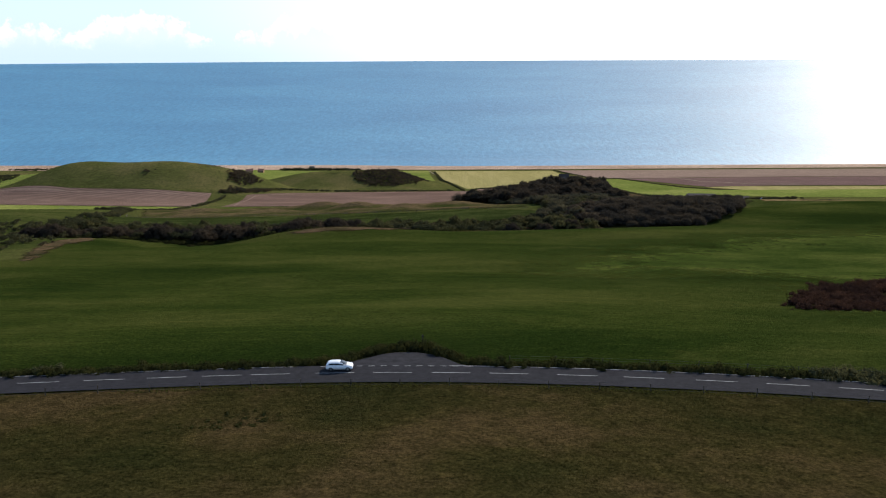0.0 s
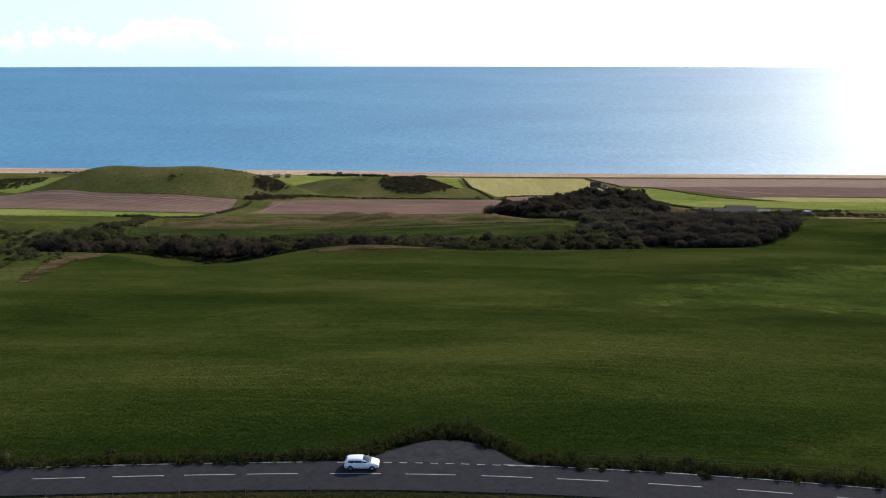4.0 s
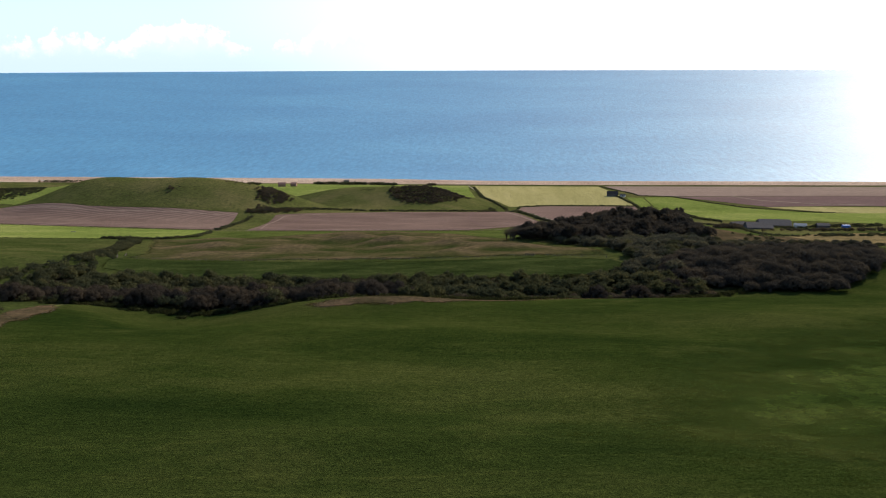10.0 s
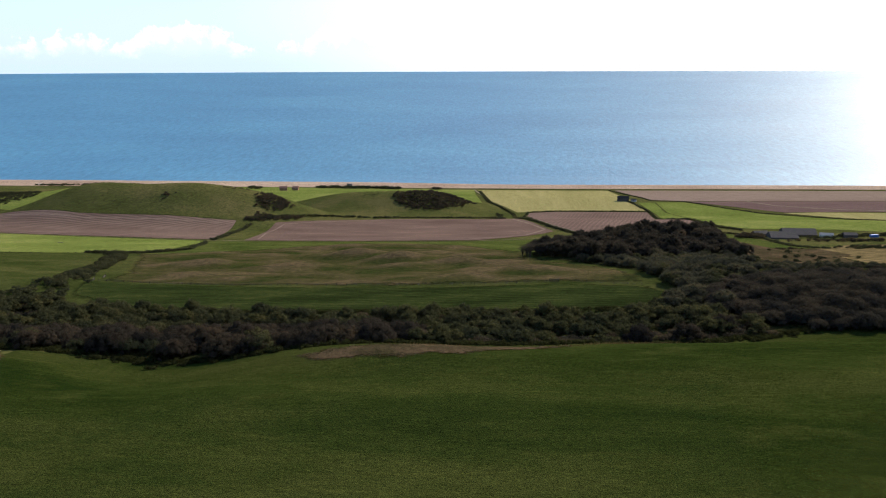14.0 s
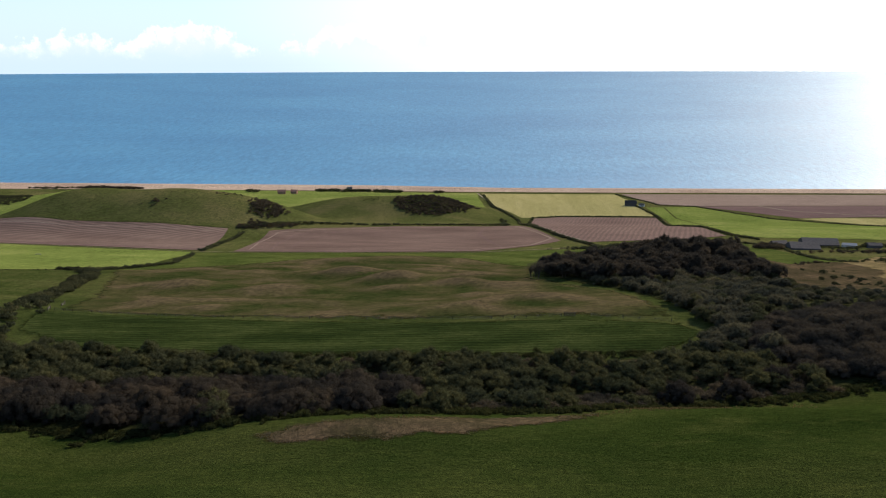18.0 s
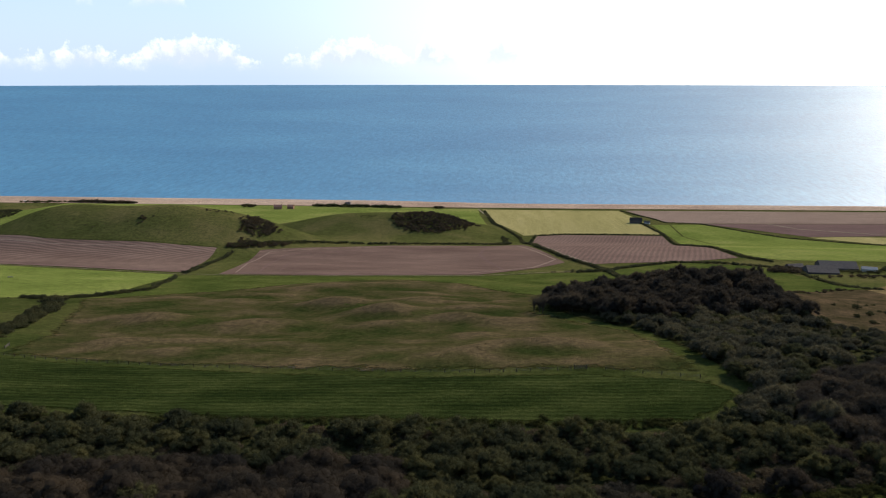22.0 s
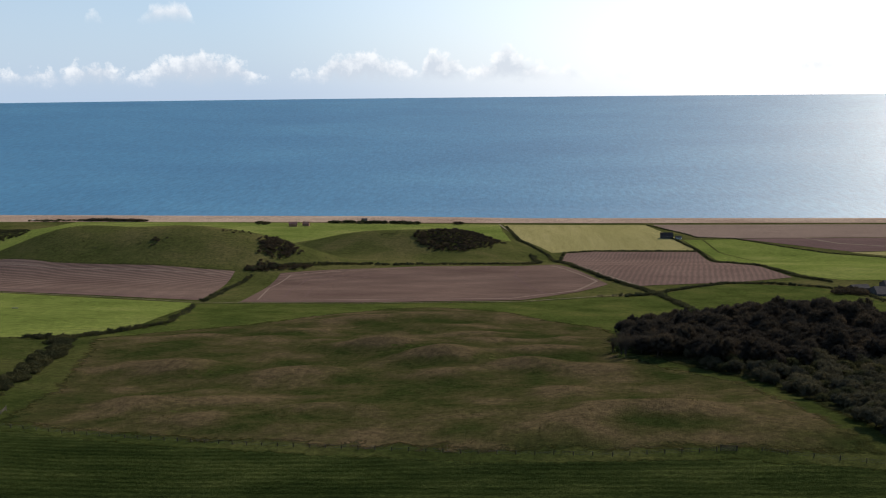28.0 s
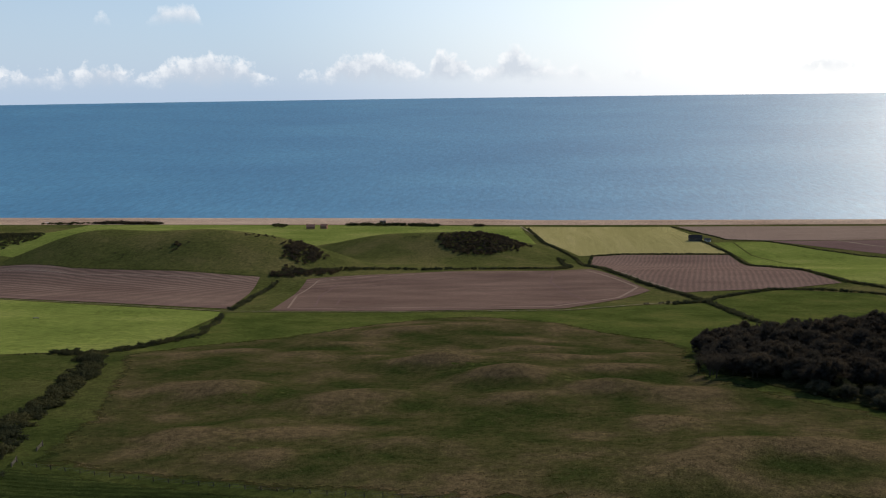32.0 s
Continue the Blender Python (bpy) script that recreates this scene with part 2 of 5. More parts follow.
def leafage(name, dark, pale, rough=0.75):
    """Leaves and twigs, each a little different."""
    m, t, b = material(name, 1.0, 0.0)
    g = t.nodes.new("ShaderNodeNewGeometry")
    o = t.nodes.new("ShaderNodeObjectInfo")
    mid = tuple((d + p) / 2 for d, p in zip(dark, pale))
    c = ramp(t, g, ((0.0, tuple((d + p) / 2 for d, p in zip(dark, mid))), (1.0, tuple((d + p) / 2 for d, p in zip(mid, pale)))), "Random Per Island")
    tint = ramp(t, o, ((0.0, (0.72, 0.74, 0.8)), (1.0, (1.3, 1.18, 1.05))), "Random")
    c2 = blend(t, 1.0, c, tint, mode="MULTIPLY")
    clump = ramp(t, noise_at(t, place(t), 0.06, 4), ((0.3, (0.7, 0.75, 0.8)), (0.7, (1.3, 1.2, 1.1))))
    c3 = blend(t, 1.0, c2, clump, mode="MULTIPLY")
    wire(t, c3, 2, b, "Base Color")
    thin = t.nodes.new("ShaderNodeBsdfTranslucent")
    wire(t, c3, 2, thin, "Color")
    both = t.nodes.new("ShaderNodeMixShader")
    both.inputs[0].default_value = 0.45
    wire(t, b, 0, both, 1)
    wire(t, thin, 0, both, 2)
    wire(t, both, 0, t.nodes["Material Output"], "Surface")
    return m


def coat(name, colour, rough=0.6, metal=0.0, vary=0.25, scale=2.0, spec=0.4, bump=0.0):
    """Paint, plaster, metal or stone with slight wear."""
    m, t, b = material(name, rough, spec, metal)
    n = noise_at(t, place(t), scale, 6, 0.65)
    lo = tuple(c * (1 - vary) for c in colour)
    hi = tuple(min(1.0, c * (1 + vary)) for c in colour)
    wire(t, ramp(t, n, ((0.3, lo), (0.7, hi))), 0, b, "Base Color")
    if bump:
        relief(t, b, n, bump, 0.05)
    return m


# Near turf colours are set dark to stand in for cloud shade over it.
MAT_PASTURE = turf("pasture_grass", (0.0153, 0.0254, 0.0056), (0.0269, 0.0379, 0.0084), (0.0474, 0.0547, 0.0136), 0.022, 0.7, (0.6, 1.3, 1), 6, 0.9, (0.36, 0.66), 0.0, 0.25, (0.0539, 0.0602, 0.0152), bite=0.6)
# Yellower copy of the pasture turf, lightened for sun on its slope.
MAT_PASTURE_SUNNY = turf("sunny_yellowed_grass", (0.0267, 0.0417, 0.0087), (0.0450, 0.0616, 0.0131), (0.0693, 0.0808, 0.0194), 0.05, 0.8, (0.6, 1.3, 1), 6, 0.9, (0.36, 0.66), 26.0, bite=0.7)
MAT_VERGE = turf("rough_verge_grass", (0.0213, 0.0216, 0.0077), (0.0335, 0.0282, 0.0105), (0.0548, 0.0388, 0.0176), 0.05, 0.6, lumps=0.9)
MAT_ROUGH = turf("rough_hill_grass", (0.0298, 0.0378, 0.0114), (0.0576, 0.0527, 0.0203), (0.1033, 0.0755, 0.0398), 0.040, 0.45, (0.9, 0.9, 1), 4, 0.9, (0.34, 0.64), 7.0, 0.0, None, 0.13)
MAT_TAN = turf("dry_tan_grass", (0.0945, 0.0743, 0.0324), (0.1553, 0.1148, 0.0540), (0.2093, 0.1512, 0.0783), 0.09, 0.7, lumps=0.8, feather=2.2)
MAT_BROW = turf("brown_brow_grass", (0.0419, 0.0355, 0.0172), (0.0674, 0.0502, 0.0279), (0.1000, 0.0685, 0.0399), 0.09, 0.7, lumps=0.8, feather=4.0, tread=0.6)
MAT_CROP = turf("green_crop", (0.0201, 0.0292, 0.0087), (0.0328, 0.0437, 0.0128), (0.0522, 0.0632, 0.0188), 0.07, 0.9, (0.45, 1.5, 1), 2, 1.0, (0.35, 0.65), feather=3.0, rows=0.2)
# Sunlight on the far grass is partly put into this bright green.
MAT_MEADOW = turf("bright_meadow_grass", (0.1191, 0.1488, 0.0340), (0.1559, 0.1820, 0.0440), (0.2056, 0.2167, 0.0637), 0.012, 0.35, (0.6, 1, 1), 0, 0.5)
MAT_HILL = turf("grazed_hill_grass", (0.0578, 0.0654, 0.0193), (0.0799, 0.0821, 0.0262), (0.1129, 0.1000, 0.0386), 0.014, 0.3, lumps=0.7)
MAT_SLOPE = turf("slope_pasture_grass", (0.0324, 0.0419, 0.0115), (0.0459, 0.0554, 0.0155), (0.0702, 0.0716, 0.0230), 0.03, 0.45, lumps=0.7)
MAT_UPPER = turf("upper_pasture_grass", (0.0459, 0.0607, 0.0149), (0.0648, 0.0796, 0.0196), (0.0918, 0.0972, 0.0270), 0.03, 0.45, lumps=0.7)
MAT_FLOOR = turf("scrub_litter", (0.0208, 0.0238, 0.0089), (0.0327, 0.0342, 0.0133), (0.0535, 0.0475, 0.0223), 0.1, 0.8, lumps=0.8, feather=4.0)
MAT_STUBBLE = turf("pale_yellow_stubble", (0.272, 0.236, 0.095), (0.305, 0.262, 0.108), (0.338, 0.285, 0.124), 0.05, 0.4, (1, 0.05, 1), 11, 0.4, bite=0.28)
MAT_SOIL_A = tilled("brown_soil_rows", (0.1373, 0.0897, 0.0707), (0.2112, 0.1441, 0.1129), 105, 0.050, 0.24)
MAT_SOIL_B = tilled("brown_soil", (0.1214, 0.0789, 0.0625), (0.1954, 0.1305, 0.1020), 91, 0.045, 0.26)
MAT_SOIL_C = tilled("ridged_brown_soil", (0.1346, 0.0884, 0.0713), (0.1927, 0.1294, 0.1030), 14, 0.060, 0.08)
MAT_SOIL_D = tilled("pale_brown_soil", (0.2178, 0.1558, 0.1214), (0.2706, 0.1980, 0.1531), 80, 0.10, 0.2)
MAT_SOIL_E = tilled("dark_purple_soil", (0.1386, 0.0898, 0.0792), (0.1782, 0.1162, 0.1003), 80, 0.10, 0.2)
MAT_SHINGLE = turf("orange_shingle", (0.3795, 0.2587, 0.1898), (0.4715, 0.3335, 0.2472), (0.5405, 0.3967, 0.2990), 0.02, 0.6, (0.2, 1, 1), 0, 0.3)
MAT_GORSE = leafage("gorse_leaves", (0.0500, 0.0448, 0.0310), (0.0966, 0.0811, 0.0569))
MAT_SCRUB = leafage("scrub_leaves", (0.0389, 0.0448, 0.0233), (0.0817, 0.0856, 0.0448))
MAT_WILLOW = leafage("grey_willow_twigs", (0.0324, 0.0276, 0.0219), (0.0648, 0.0549, 0.0408))
MAT_WOOD = leafage("bare_wood_twigs", (0.0381, 0.0352, 0.0286), (0.0728, 0.0651, 0.0520))
MAT_THORN = leafage("thorn_leaves", (0.0484, 0.0501, 0.0346), (0.1033, 0.1017, 0.0675))
MAT_HEDGE = leafage("hedge_leaves", (0.0436, 0.0516, 0.0277), (0.0913, 0.0971, 0.0494))
MAT_IVY = leafage("ivy_green_leaves", (0.0450, 0.0507, 0.0244), (0.0940, 0.0958, 0.0450))
MAT_BANK = leafage("bramble_bank_leaves", (0.0185, 0.0238, 0.0092), (0.0422, 0.0475, 0.0185))
MAT_RUSSET = leafage("russet_bracken", (0.0281, 0.0173, 0.0140), (0.0562, 0.0346, 0.0270))
MAT_BARK = coat("bark", (0.0600, 0.0480, 0.0360), 0.9, vary=0.4, scale=6, spec=0.1)
MAT_POST = coat("weathered_post_wood", (0.0850, 0.0720, 0.0550), 0.85, vary=0.35, scale=8, spec=0.1)
MAT_WIRE = coat("galvanised_wire", (0.1000, 0.1000, 0.1000), 0.8, 0.3)
MAT_ASPHALT = coat("asphalt", (0.0298, 0.0289, 0.0317), 0.95, vary=0.22, scale=1.4, spec=0.02, bump=0.4)
MAT_ASPHALT_OLD = coat("worn_lay_by_asphalt", (0.0335, 0.0324, 0.0355), 0.95, vary=0.3, scale=0.9, spec=0.02, bump=0.5)
MAT_LINE = coat("white_road_paint", (0.3315, 0.3315, 0.3205), 0.9, vary=0.3, scale=3)
MAT_TRACK = turf("pale_gravel_track", (0.1755, 0.1485, 0.1013), (0.2430, 0.2025, 0.1485), (0.2970, 0.2497, 0.1890), 0.08, 0.9, lumps=0.3)

# the sea: blue-green water, ruffled by the wind in broad patches
MAT_SEA, _t, _b = material("sea_water", 0.55, 0.38)
_b.inputs["IOR"].default_value = 1.33
_b.inputs["Coat Weight"].default_value, _b.inputs["Coat Roughness"].default_value, _b.inputs["Coat IOR"].default_value = 0.29, 0.6, 1.33
# Broad colour streaks stand in for slicks and cloud shadow on the water.
_streak = noise_at(_t, place(_t, (0.5, 1, 1), 3), 0.0028, 4, 0.55)
_c = ramp(_t, _streak, ((0.32, (0.056, 0.190, 0.308)), (0.52, (0.068, 0.217, 0.338)), (0.72, (0.084, 0.246, 0.366))))
# Ripple sparkle and its dark gaps are painted into the colour.
_chop = noise_at(_t, place(_t, (1, 0.3, 1), 8), 0.10, 6, 0.75)
_c2 = blend(_t, 1.0, _c, ramp(_t, _chop, ((0.3, (0.70, 0.72, 0.74)), (0.7, (1.32, 1.30, 1.28)))), mode="MULTIPLY")
wire(_t, _c2, 2, _b, "Base Color")
_ruffle = node(_t, "ShaderNodeMapRange", From_Min=0.3, From_Max=0.7, To_Min=0.60, To_Max=0.85)
wire(_t, noise_at(_t, place(_t, (0.6, 1, 1), 20), 0.0016, 3, 0.5), 0, _ruffle, 0)
wire(_t, _ruffle, 0, _b, "Coat Roughness")
relief(_t, _b, _chop, 0.5, 2.0)

# ---- shape of the land ----
KY = np.array((-2500, -300, 0, 60, 88, 104, 139, 220, 290, 315, 335, 352, 375, 400, 437, 470, 516, 567, 620, 657, 740, 817, 880, 960, 1040,
               1095, 1200, 1351, 1545, 1700, 1778, 1790, 1815, 1846, 1873, 1906, 2120), float)
KZ = np.array((330, 252, 226, 219, 214.6, 214, 208, 196.5, 187.5, 184, 180, 173.5, 171.5, 172, 171.3, 166.5, 157, 148, 138.5, 130, 116, 103, 94, 84, 78,
               72, 53, 28, 23, 11, 6.2, 6.5, 8.6, 6, 0, -5, -20), float)
_d = np.diff(KZ) / np.diff(KY)
KM = np.concatenate(([_d[0]], 2 * _d[:-1] * _d[1:] / (_d[:-1] + _d[1:] + 1e-9) * (_d[:-1] * _d[1:] > 0), [_d[-1]]))
# hills, hollows and knolls: x, y, half-width along x and along y, turn, height
HILLS = [(-490, 1098, 85, 88, 0, 41), (-372, 1103, 72, 92, 0, 33), (-285, 1120, 70, 88, 0, 24), (-220, 1390, 112, 90, 0, 30), (-90, 1390, 80, 85, 0, 24),
         (-150, 480, 110, 120, 0, -6), (150, 400, 120, 90, 0, 5), (98, 603, 64, 50, 0, 14), (-43, 312, 36, 14, 0, 3.4), (-98, 306, 26, 24, 0, -5),
         (-700, 1500, 160, 150, 0, 18)]
KNOLLS = []
_r = np.random.RandomState(5)
for _i in range(34):
    KNOLLS.append((_r.uniform(-165, 15), _r.uniform(455, 650), _r.uniform(9, 18), _r.uniform(7, 13), _r.uniform(-40, 40), _r.uniform(0.5, 2.1)))
KNOLLS += [(-62, 578, 19, 12, 5, 4.2), (-92, 606, 21, 12, -5, 6.0), (-20, 590, 19, 12, 0, 2.9), (-125, 540, 20, 14, 0, 2.9), (-50, 620, 31, 11, 4, 2.6),
           (-110, 550, 17, 9, 6, 2.4), (-175, 556, 20, 14, -8, 2.6), (-30, 556, 14, 9, 0, 2.2), (-4, 546, 16, 9, -6, 2.2), (6, 468, 17, 10, -8, 2.9), (-60, 543, 16, 9, 4, 2.2),
           (-95, 483, 16, 9, 0, 1.5), (-128, 472, 16, 9, 5, 1.7), (-48, 660, 19, 10, -5, 2.6), (-190, 644, 20, 10, 14, 2.2), (-152, 670, 22, 10, 18, 2.6), (-120, 722, 25, 11, 20, 2.4), (-70, 690, 31, 15, 0, 2.4), (-85, 745, 62, 26, 8, 3.0)]
for _i in range(30):
    KNOLLS.append((_r.uniform(-160, 170), _r.uniform(130, 300), _r.uniform(22, 50), _r.uniform(9, 18), _r.uniform(-12, 12), _r.uniform(-1.7, 1.7)))


def road_y(x):
    """The middle of the road: a long bend, tighter to the east."""
    d = np.asarray(x, float) + 9
    a = np.abs(d)
    return 94.15 - np.where(d > 0, 0.0023 * d * d / (1 + a / 200), 0.0030 * d * d / (1 + a / 45))


def terrain(x, y):
    x, y = np.asarray(x, float), np.asarray(y, float)
    bend = (94.15 - road_y(np.clip(x, -150, 75))) * np.clip((260 - y) / 130, 0, 1)
    slant = 28 * np.clip((25 - x) / 275, 0, 1) + 22 * np.clip(-(x + 250) / 835, 0, 1)     # the shore runs a little aslant
    bend = bend - slant * np.clip((y - 1650) / 130, 0, 1)
    v = np.clip(y + bend, KY[0], KY[-1] - 0.01)
    i = np.clip(np.searchsorted(KY, v, side="right") - 1, 0, len(KY) - 2)
    h = KY[i + 1] - KY[i]
    t = (v - KY[i]) / h
    z = KZ[i] * (1 + 2 * t) * (1 - t) ** 2 + KZ[i + 1] * t * t * (3 - 2 * t) + h * t * (1 - t) ** 2 * KM[i] + h * t * t * (t - 1) * KM[i + 1]
    for hx, hy, rx, ry, a, top in HILLS + KNOLLS:
        c, s = math.cos(radians(a)), math.sin(radians(a))
        p, q = ((x - hx) * c + (y - hy) * s) / rx, (-(x - hx) * s + (y - hy) * c) / ry
        z = z + top * np.exp(-(p * p + q * q))
    return z


def height(x, y):
    return float(terrain(x, y))


def mesh_object(name, verts, faces, mat, smooth=False):
    me = bpy.data.meshes.new(name)
    me.from_pydata([tuple(v) for v in verts], [], faces)
    me.materials.append(mat)
    if smooth:
        me.polygons.foreach_set("use_smooth", [True] * len(me.polygons))
    me.update()
    return new(name, me)


def steps(*spans):
    out = []
    for a, b, d in spans:
        out += list(np.arange(a, b, d))
    return np.array(out + [spans[-1][1]], float)


def sheet(name, xs, ys, mat, lift=0.0):
    gx, gy = np.meshgrid(xs, ys)
    gz = terrain(gx, gy) + lift
    n, k = len(xs), len(ys)
    verts = np.stack([gx.ravel(), gy.ravel(), gz.ravel()], 1)
    faces = [(j * n + i, j * n + i + 1, (j + 1) * n + i + 1, (j + 1) * n + i) for j in range(k - 1) for i in range(n - 1)]
    return mesh_object(name, verts, faces, mat, True)


tagged(sheet("ground", steps((-4200, -1600, 200), (-1600, -620, 40), (-620, -260, 10), (-260, 260, 4.5), (260, 620, 10), (620, 1600, 40), (1600, 4200, 200)),
             steps((-2400, -400, 200), (-400, 40, 20), (40, 460, 3), (460, 1000, 5), (1000, 1900, 8), (1900, 2140, 60)), MAT_HILL),
       "green grazed coastal hillside falling in folds to the sea", "ground", kind="structure")


def draped(name, outline, mat, label, category="field", lift=0.3, cell=9.0):
    """A piece of land with a surface of its own, laid on the ground."""
    bm = bmesh.new()
    bm.faces.new([bm.verts.new((x, y, 0)) for x, y in outline])
    xs, ys = [p[0] for p in outline], [p[1] for p in outline]
    for axis, lo, hi in ((0, min(xs), max(xs)), (1, min(ys), max(ys))):
        for k in range(1, int((hi - lo) / cell) + 1):
            co, no = [0, 0, 0], [0, 0, 0]
            co[axis], no[axis] = lo + k * cell, 1
            bmesh.ops.bisect_plane(bm, geom=bm.verts[:] + bm.edges[:] + bm.faces[:], plane_co=co, plane_no=no)
    rim = bm.verts.layers.float.new("rim")
    pts = np.array([(v.co.x, v.co.y) for v in bm.verts])
    zs, away = terrain(pts[:, 0], pts[:, 1]) + lift, np.full(len(pts), 1e9)
    ring = np.array(outline, float)
    for a, b in zip(ring, np.roll(ring, -1, 0)):
        f = np.clip(((pts - a) @ (b - a)) / ((b - a) @ (b - a)), 0, 1)
        away = np.minimum(away, np.hypot(*(pts - a - f[:, None] * (b - a)).T))
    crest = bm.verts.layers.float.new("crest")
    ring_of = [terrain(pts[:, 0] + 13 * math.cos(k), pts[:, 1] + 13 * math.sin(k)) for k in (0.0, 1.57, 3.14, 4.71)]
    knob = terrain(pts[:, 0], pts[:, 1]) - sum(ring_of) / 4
    for v, z, r, k in zip(bm.verts, zs, away, knob):
        v.co.z = z
        v[rim] = r
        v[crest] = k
    me = bpy.data.meshes.new(name)
    bm.normal_update()
    bm.to_mesh(me)
    bm.free()
    if len(me.polygons) and me.polygons[0].normal.z < 0:
        me.flip_normals()
    me.materials.append(mat)
    me.polygons.foreach_set("use_smooth", [True] * len(me.polygons))
    return tagged(new(name, me), label, category, kind="structure")


# the sea, lifted gently towards the far horizon as the eye sees it
_rs = steps((1700, 2000, 20), (2000, 2600, 60), (2600, 4760, 120))
_as = np.radians(np.linspace(-75, 75, 151))
_rg, _ag = np.meshgrid(_rs, _as)
_sx, _sy = -20 + _rg * np.sin(_ag), 140 + _rg * np.cos(_ag)
_far = np.clip((_rg - 1900) / (4760 - 1900), 0, 1)
_sz = 216.0 * _far ** 1.25
_n = len(_rs)
tagged(mesh_object("sea", np.stack([_sx.ravel(), _sy.ravel(), _sz.ravel()], 1),
                   [(j * _n + i, (j + 1) * _n + i, (j + 1) * _n + i + 1, j * _n + i + 1) for j in range(len(_as) - 1) for i in range(_n - 1)], MAT_SEA, True),
       "calm blue sea with fine wind ripples reaching the horizon", "water", kind="structure")

# ---- fields and shore ----
draped("beach", [(-2600, 1990), (-1085, 1952), (-664, 1938), (-250, 1930), (25, 1903), (890, 1898), (2600, 1898), (2600, 1790), (740, 1787), (160, 1784), (20, 1786), (-350, 1794), (-735, 1797), (-2600, 1815)], MAT_SHINGLE,
       "long bank of pale orange shingle along the shore", "beach", 0.5, 12)
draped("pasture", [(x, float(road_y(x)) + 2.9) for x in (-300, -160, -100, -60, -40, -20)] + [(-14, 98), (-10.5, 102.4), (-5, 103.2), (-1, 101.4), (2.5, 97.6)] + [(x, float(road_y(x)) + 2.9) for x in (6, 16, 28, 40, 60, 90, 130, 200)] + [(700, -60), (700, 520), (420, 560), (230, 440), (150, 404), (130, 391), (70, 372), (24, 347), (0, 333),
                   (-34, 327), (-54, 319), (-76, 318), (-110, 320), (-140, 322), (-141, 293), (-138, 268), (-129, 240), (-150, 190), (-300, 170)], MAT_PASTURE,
       "close-grazed green pasture sloping down from the road, cloud shade put into its colour", "field", 0.12, 5)
draped("roadside_pasture", [(-700, 60)] + [(x, float(road_y(x)) - 3.3) for x in (-240, -160, -100, -60, -40, -25, -9, 5, 18, 32, 48, 70, 100, 150, 220)] + [(700, -120), (700, -200), (-700, -200)], MAT_VERGE,
       "rough brownish green pasture above the road", "field", 0.1, 8)
draped("scrub_slope", [(-430, 345), (-190, 336), (-147, 326), (-140, 300), (-136, 268), (-127, 240), (-150, 190), (-300, 170), (-430, 170)], MAT_SLOPE, "dull green slope beside the pasture", "field", 0.05, 8)
draped("tan_bank", [(-118, 224), (-126, 248), (-134, 280), (-136, 312), (-144, 322), (-149, 306), (-145, 280), (-135, 250), (-125, 226)], MAT_BROW, "dry tan bank with a worn path beside the pasture", "grass bank", 0.3, 3)
draped("slope_pasture", [(-430, 340), (-190, 332), (-110, 322), (-34, 329), (24, 349), (150, 406), (300, 430), (420, 560), (430, 890), (330, 860), (250, 772), (110, 742), (97, 760), (92, 895), (40, 880), (-22, 844), (-141, 829), (-262, 827),
                         (-258, 804), (-246, 694), (-258, 640), (-292, 618), (-430, 630)], MAT_SLOPE, "dull green sloping pasture round the gully", "field", 0.06, 6)
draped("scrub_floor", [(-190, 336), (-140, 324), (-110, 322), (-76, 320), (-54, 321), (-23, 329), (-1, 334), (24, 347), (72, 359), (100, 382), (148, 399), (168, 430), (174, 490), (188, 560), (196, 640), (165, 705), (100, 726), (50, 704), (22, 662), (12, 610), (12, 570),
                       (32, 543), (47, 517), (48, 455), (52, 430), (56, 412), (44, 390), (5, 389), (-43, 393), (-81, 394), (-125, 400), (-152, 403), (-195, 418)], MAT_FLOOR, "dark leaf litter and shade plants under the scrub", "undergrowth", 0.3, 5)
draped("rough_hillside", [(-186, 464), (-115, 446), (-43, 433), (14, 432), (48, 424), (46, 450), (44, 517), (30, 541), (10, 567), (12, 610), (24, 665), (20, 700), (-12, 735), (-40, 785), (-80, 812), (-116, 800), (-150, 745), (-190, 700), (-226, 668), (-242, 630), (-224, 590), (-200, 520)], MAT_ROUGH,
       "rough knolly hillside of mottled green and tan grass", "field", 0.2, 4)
draped("crop_strip", [(-190, 461), (-115, 443), (-43, 430), (14, 429), (46, 421), (52, 408), (36, 392), (5, 392), (-43, 396), (-81, 397), (-125, 403), (-152, 406), (-180, 425)], MAT_CROP,
       "strip of dark green crop drilled in rows", "field", 0.25, 5)
draped("brown_field", [(-1300, 1330), (-800, 1140), (-640, 1060), (-536, 1019), (-469, 1003), (-396, 1000), (-322, 999), (-288, 1000), (-266, 846), (-366, 876), (-475, 904), (-700, 975), (-1300, 1120)], MAT_SOIL_A,
       "bare brown arable field with fine drill lines", "field", 0.35, 10)
draped("brown_field", [(-245, 1004), (-187, 1046), (-122, 1088), (-10, 1100), (26, 1130), (60, 968), (28, 916), (-21, 857), (-140, 838), (-232, 836)], MAT_SOIL_B,
       "bare brown arable field with tractor marks", "field", 0.35, 10)
draped("ridged_field", [(48, 1318), (60, 1388), (100, 1406), (246, 1406), (236, 1200), (233, 1060), (236, 1012), (181, 984), (100, 964), (85, 957), (60, 1020), (44, 1100)], MAT_SOIL_C,
       "brown arable field with straight pale ridges", "field", 0.35, 10)
draped("stubble_field", [(-22, 1762), (238, 1758), (246, 1418), (100, 1416), (40, 1386), (2, 1505)], MAT_STUBBLE,
       "pale yellow-green stubble field near the shore", "field", 0.35, 10)
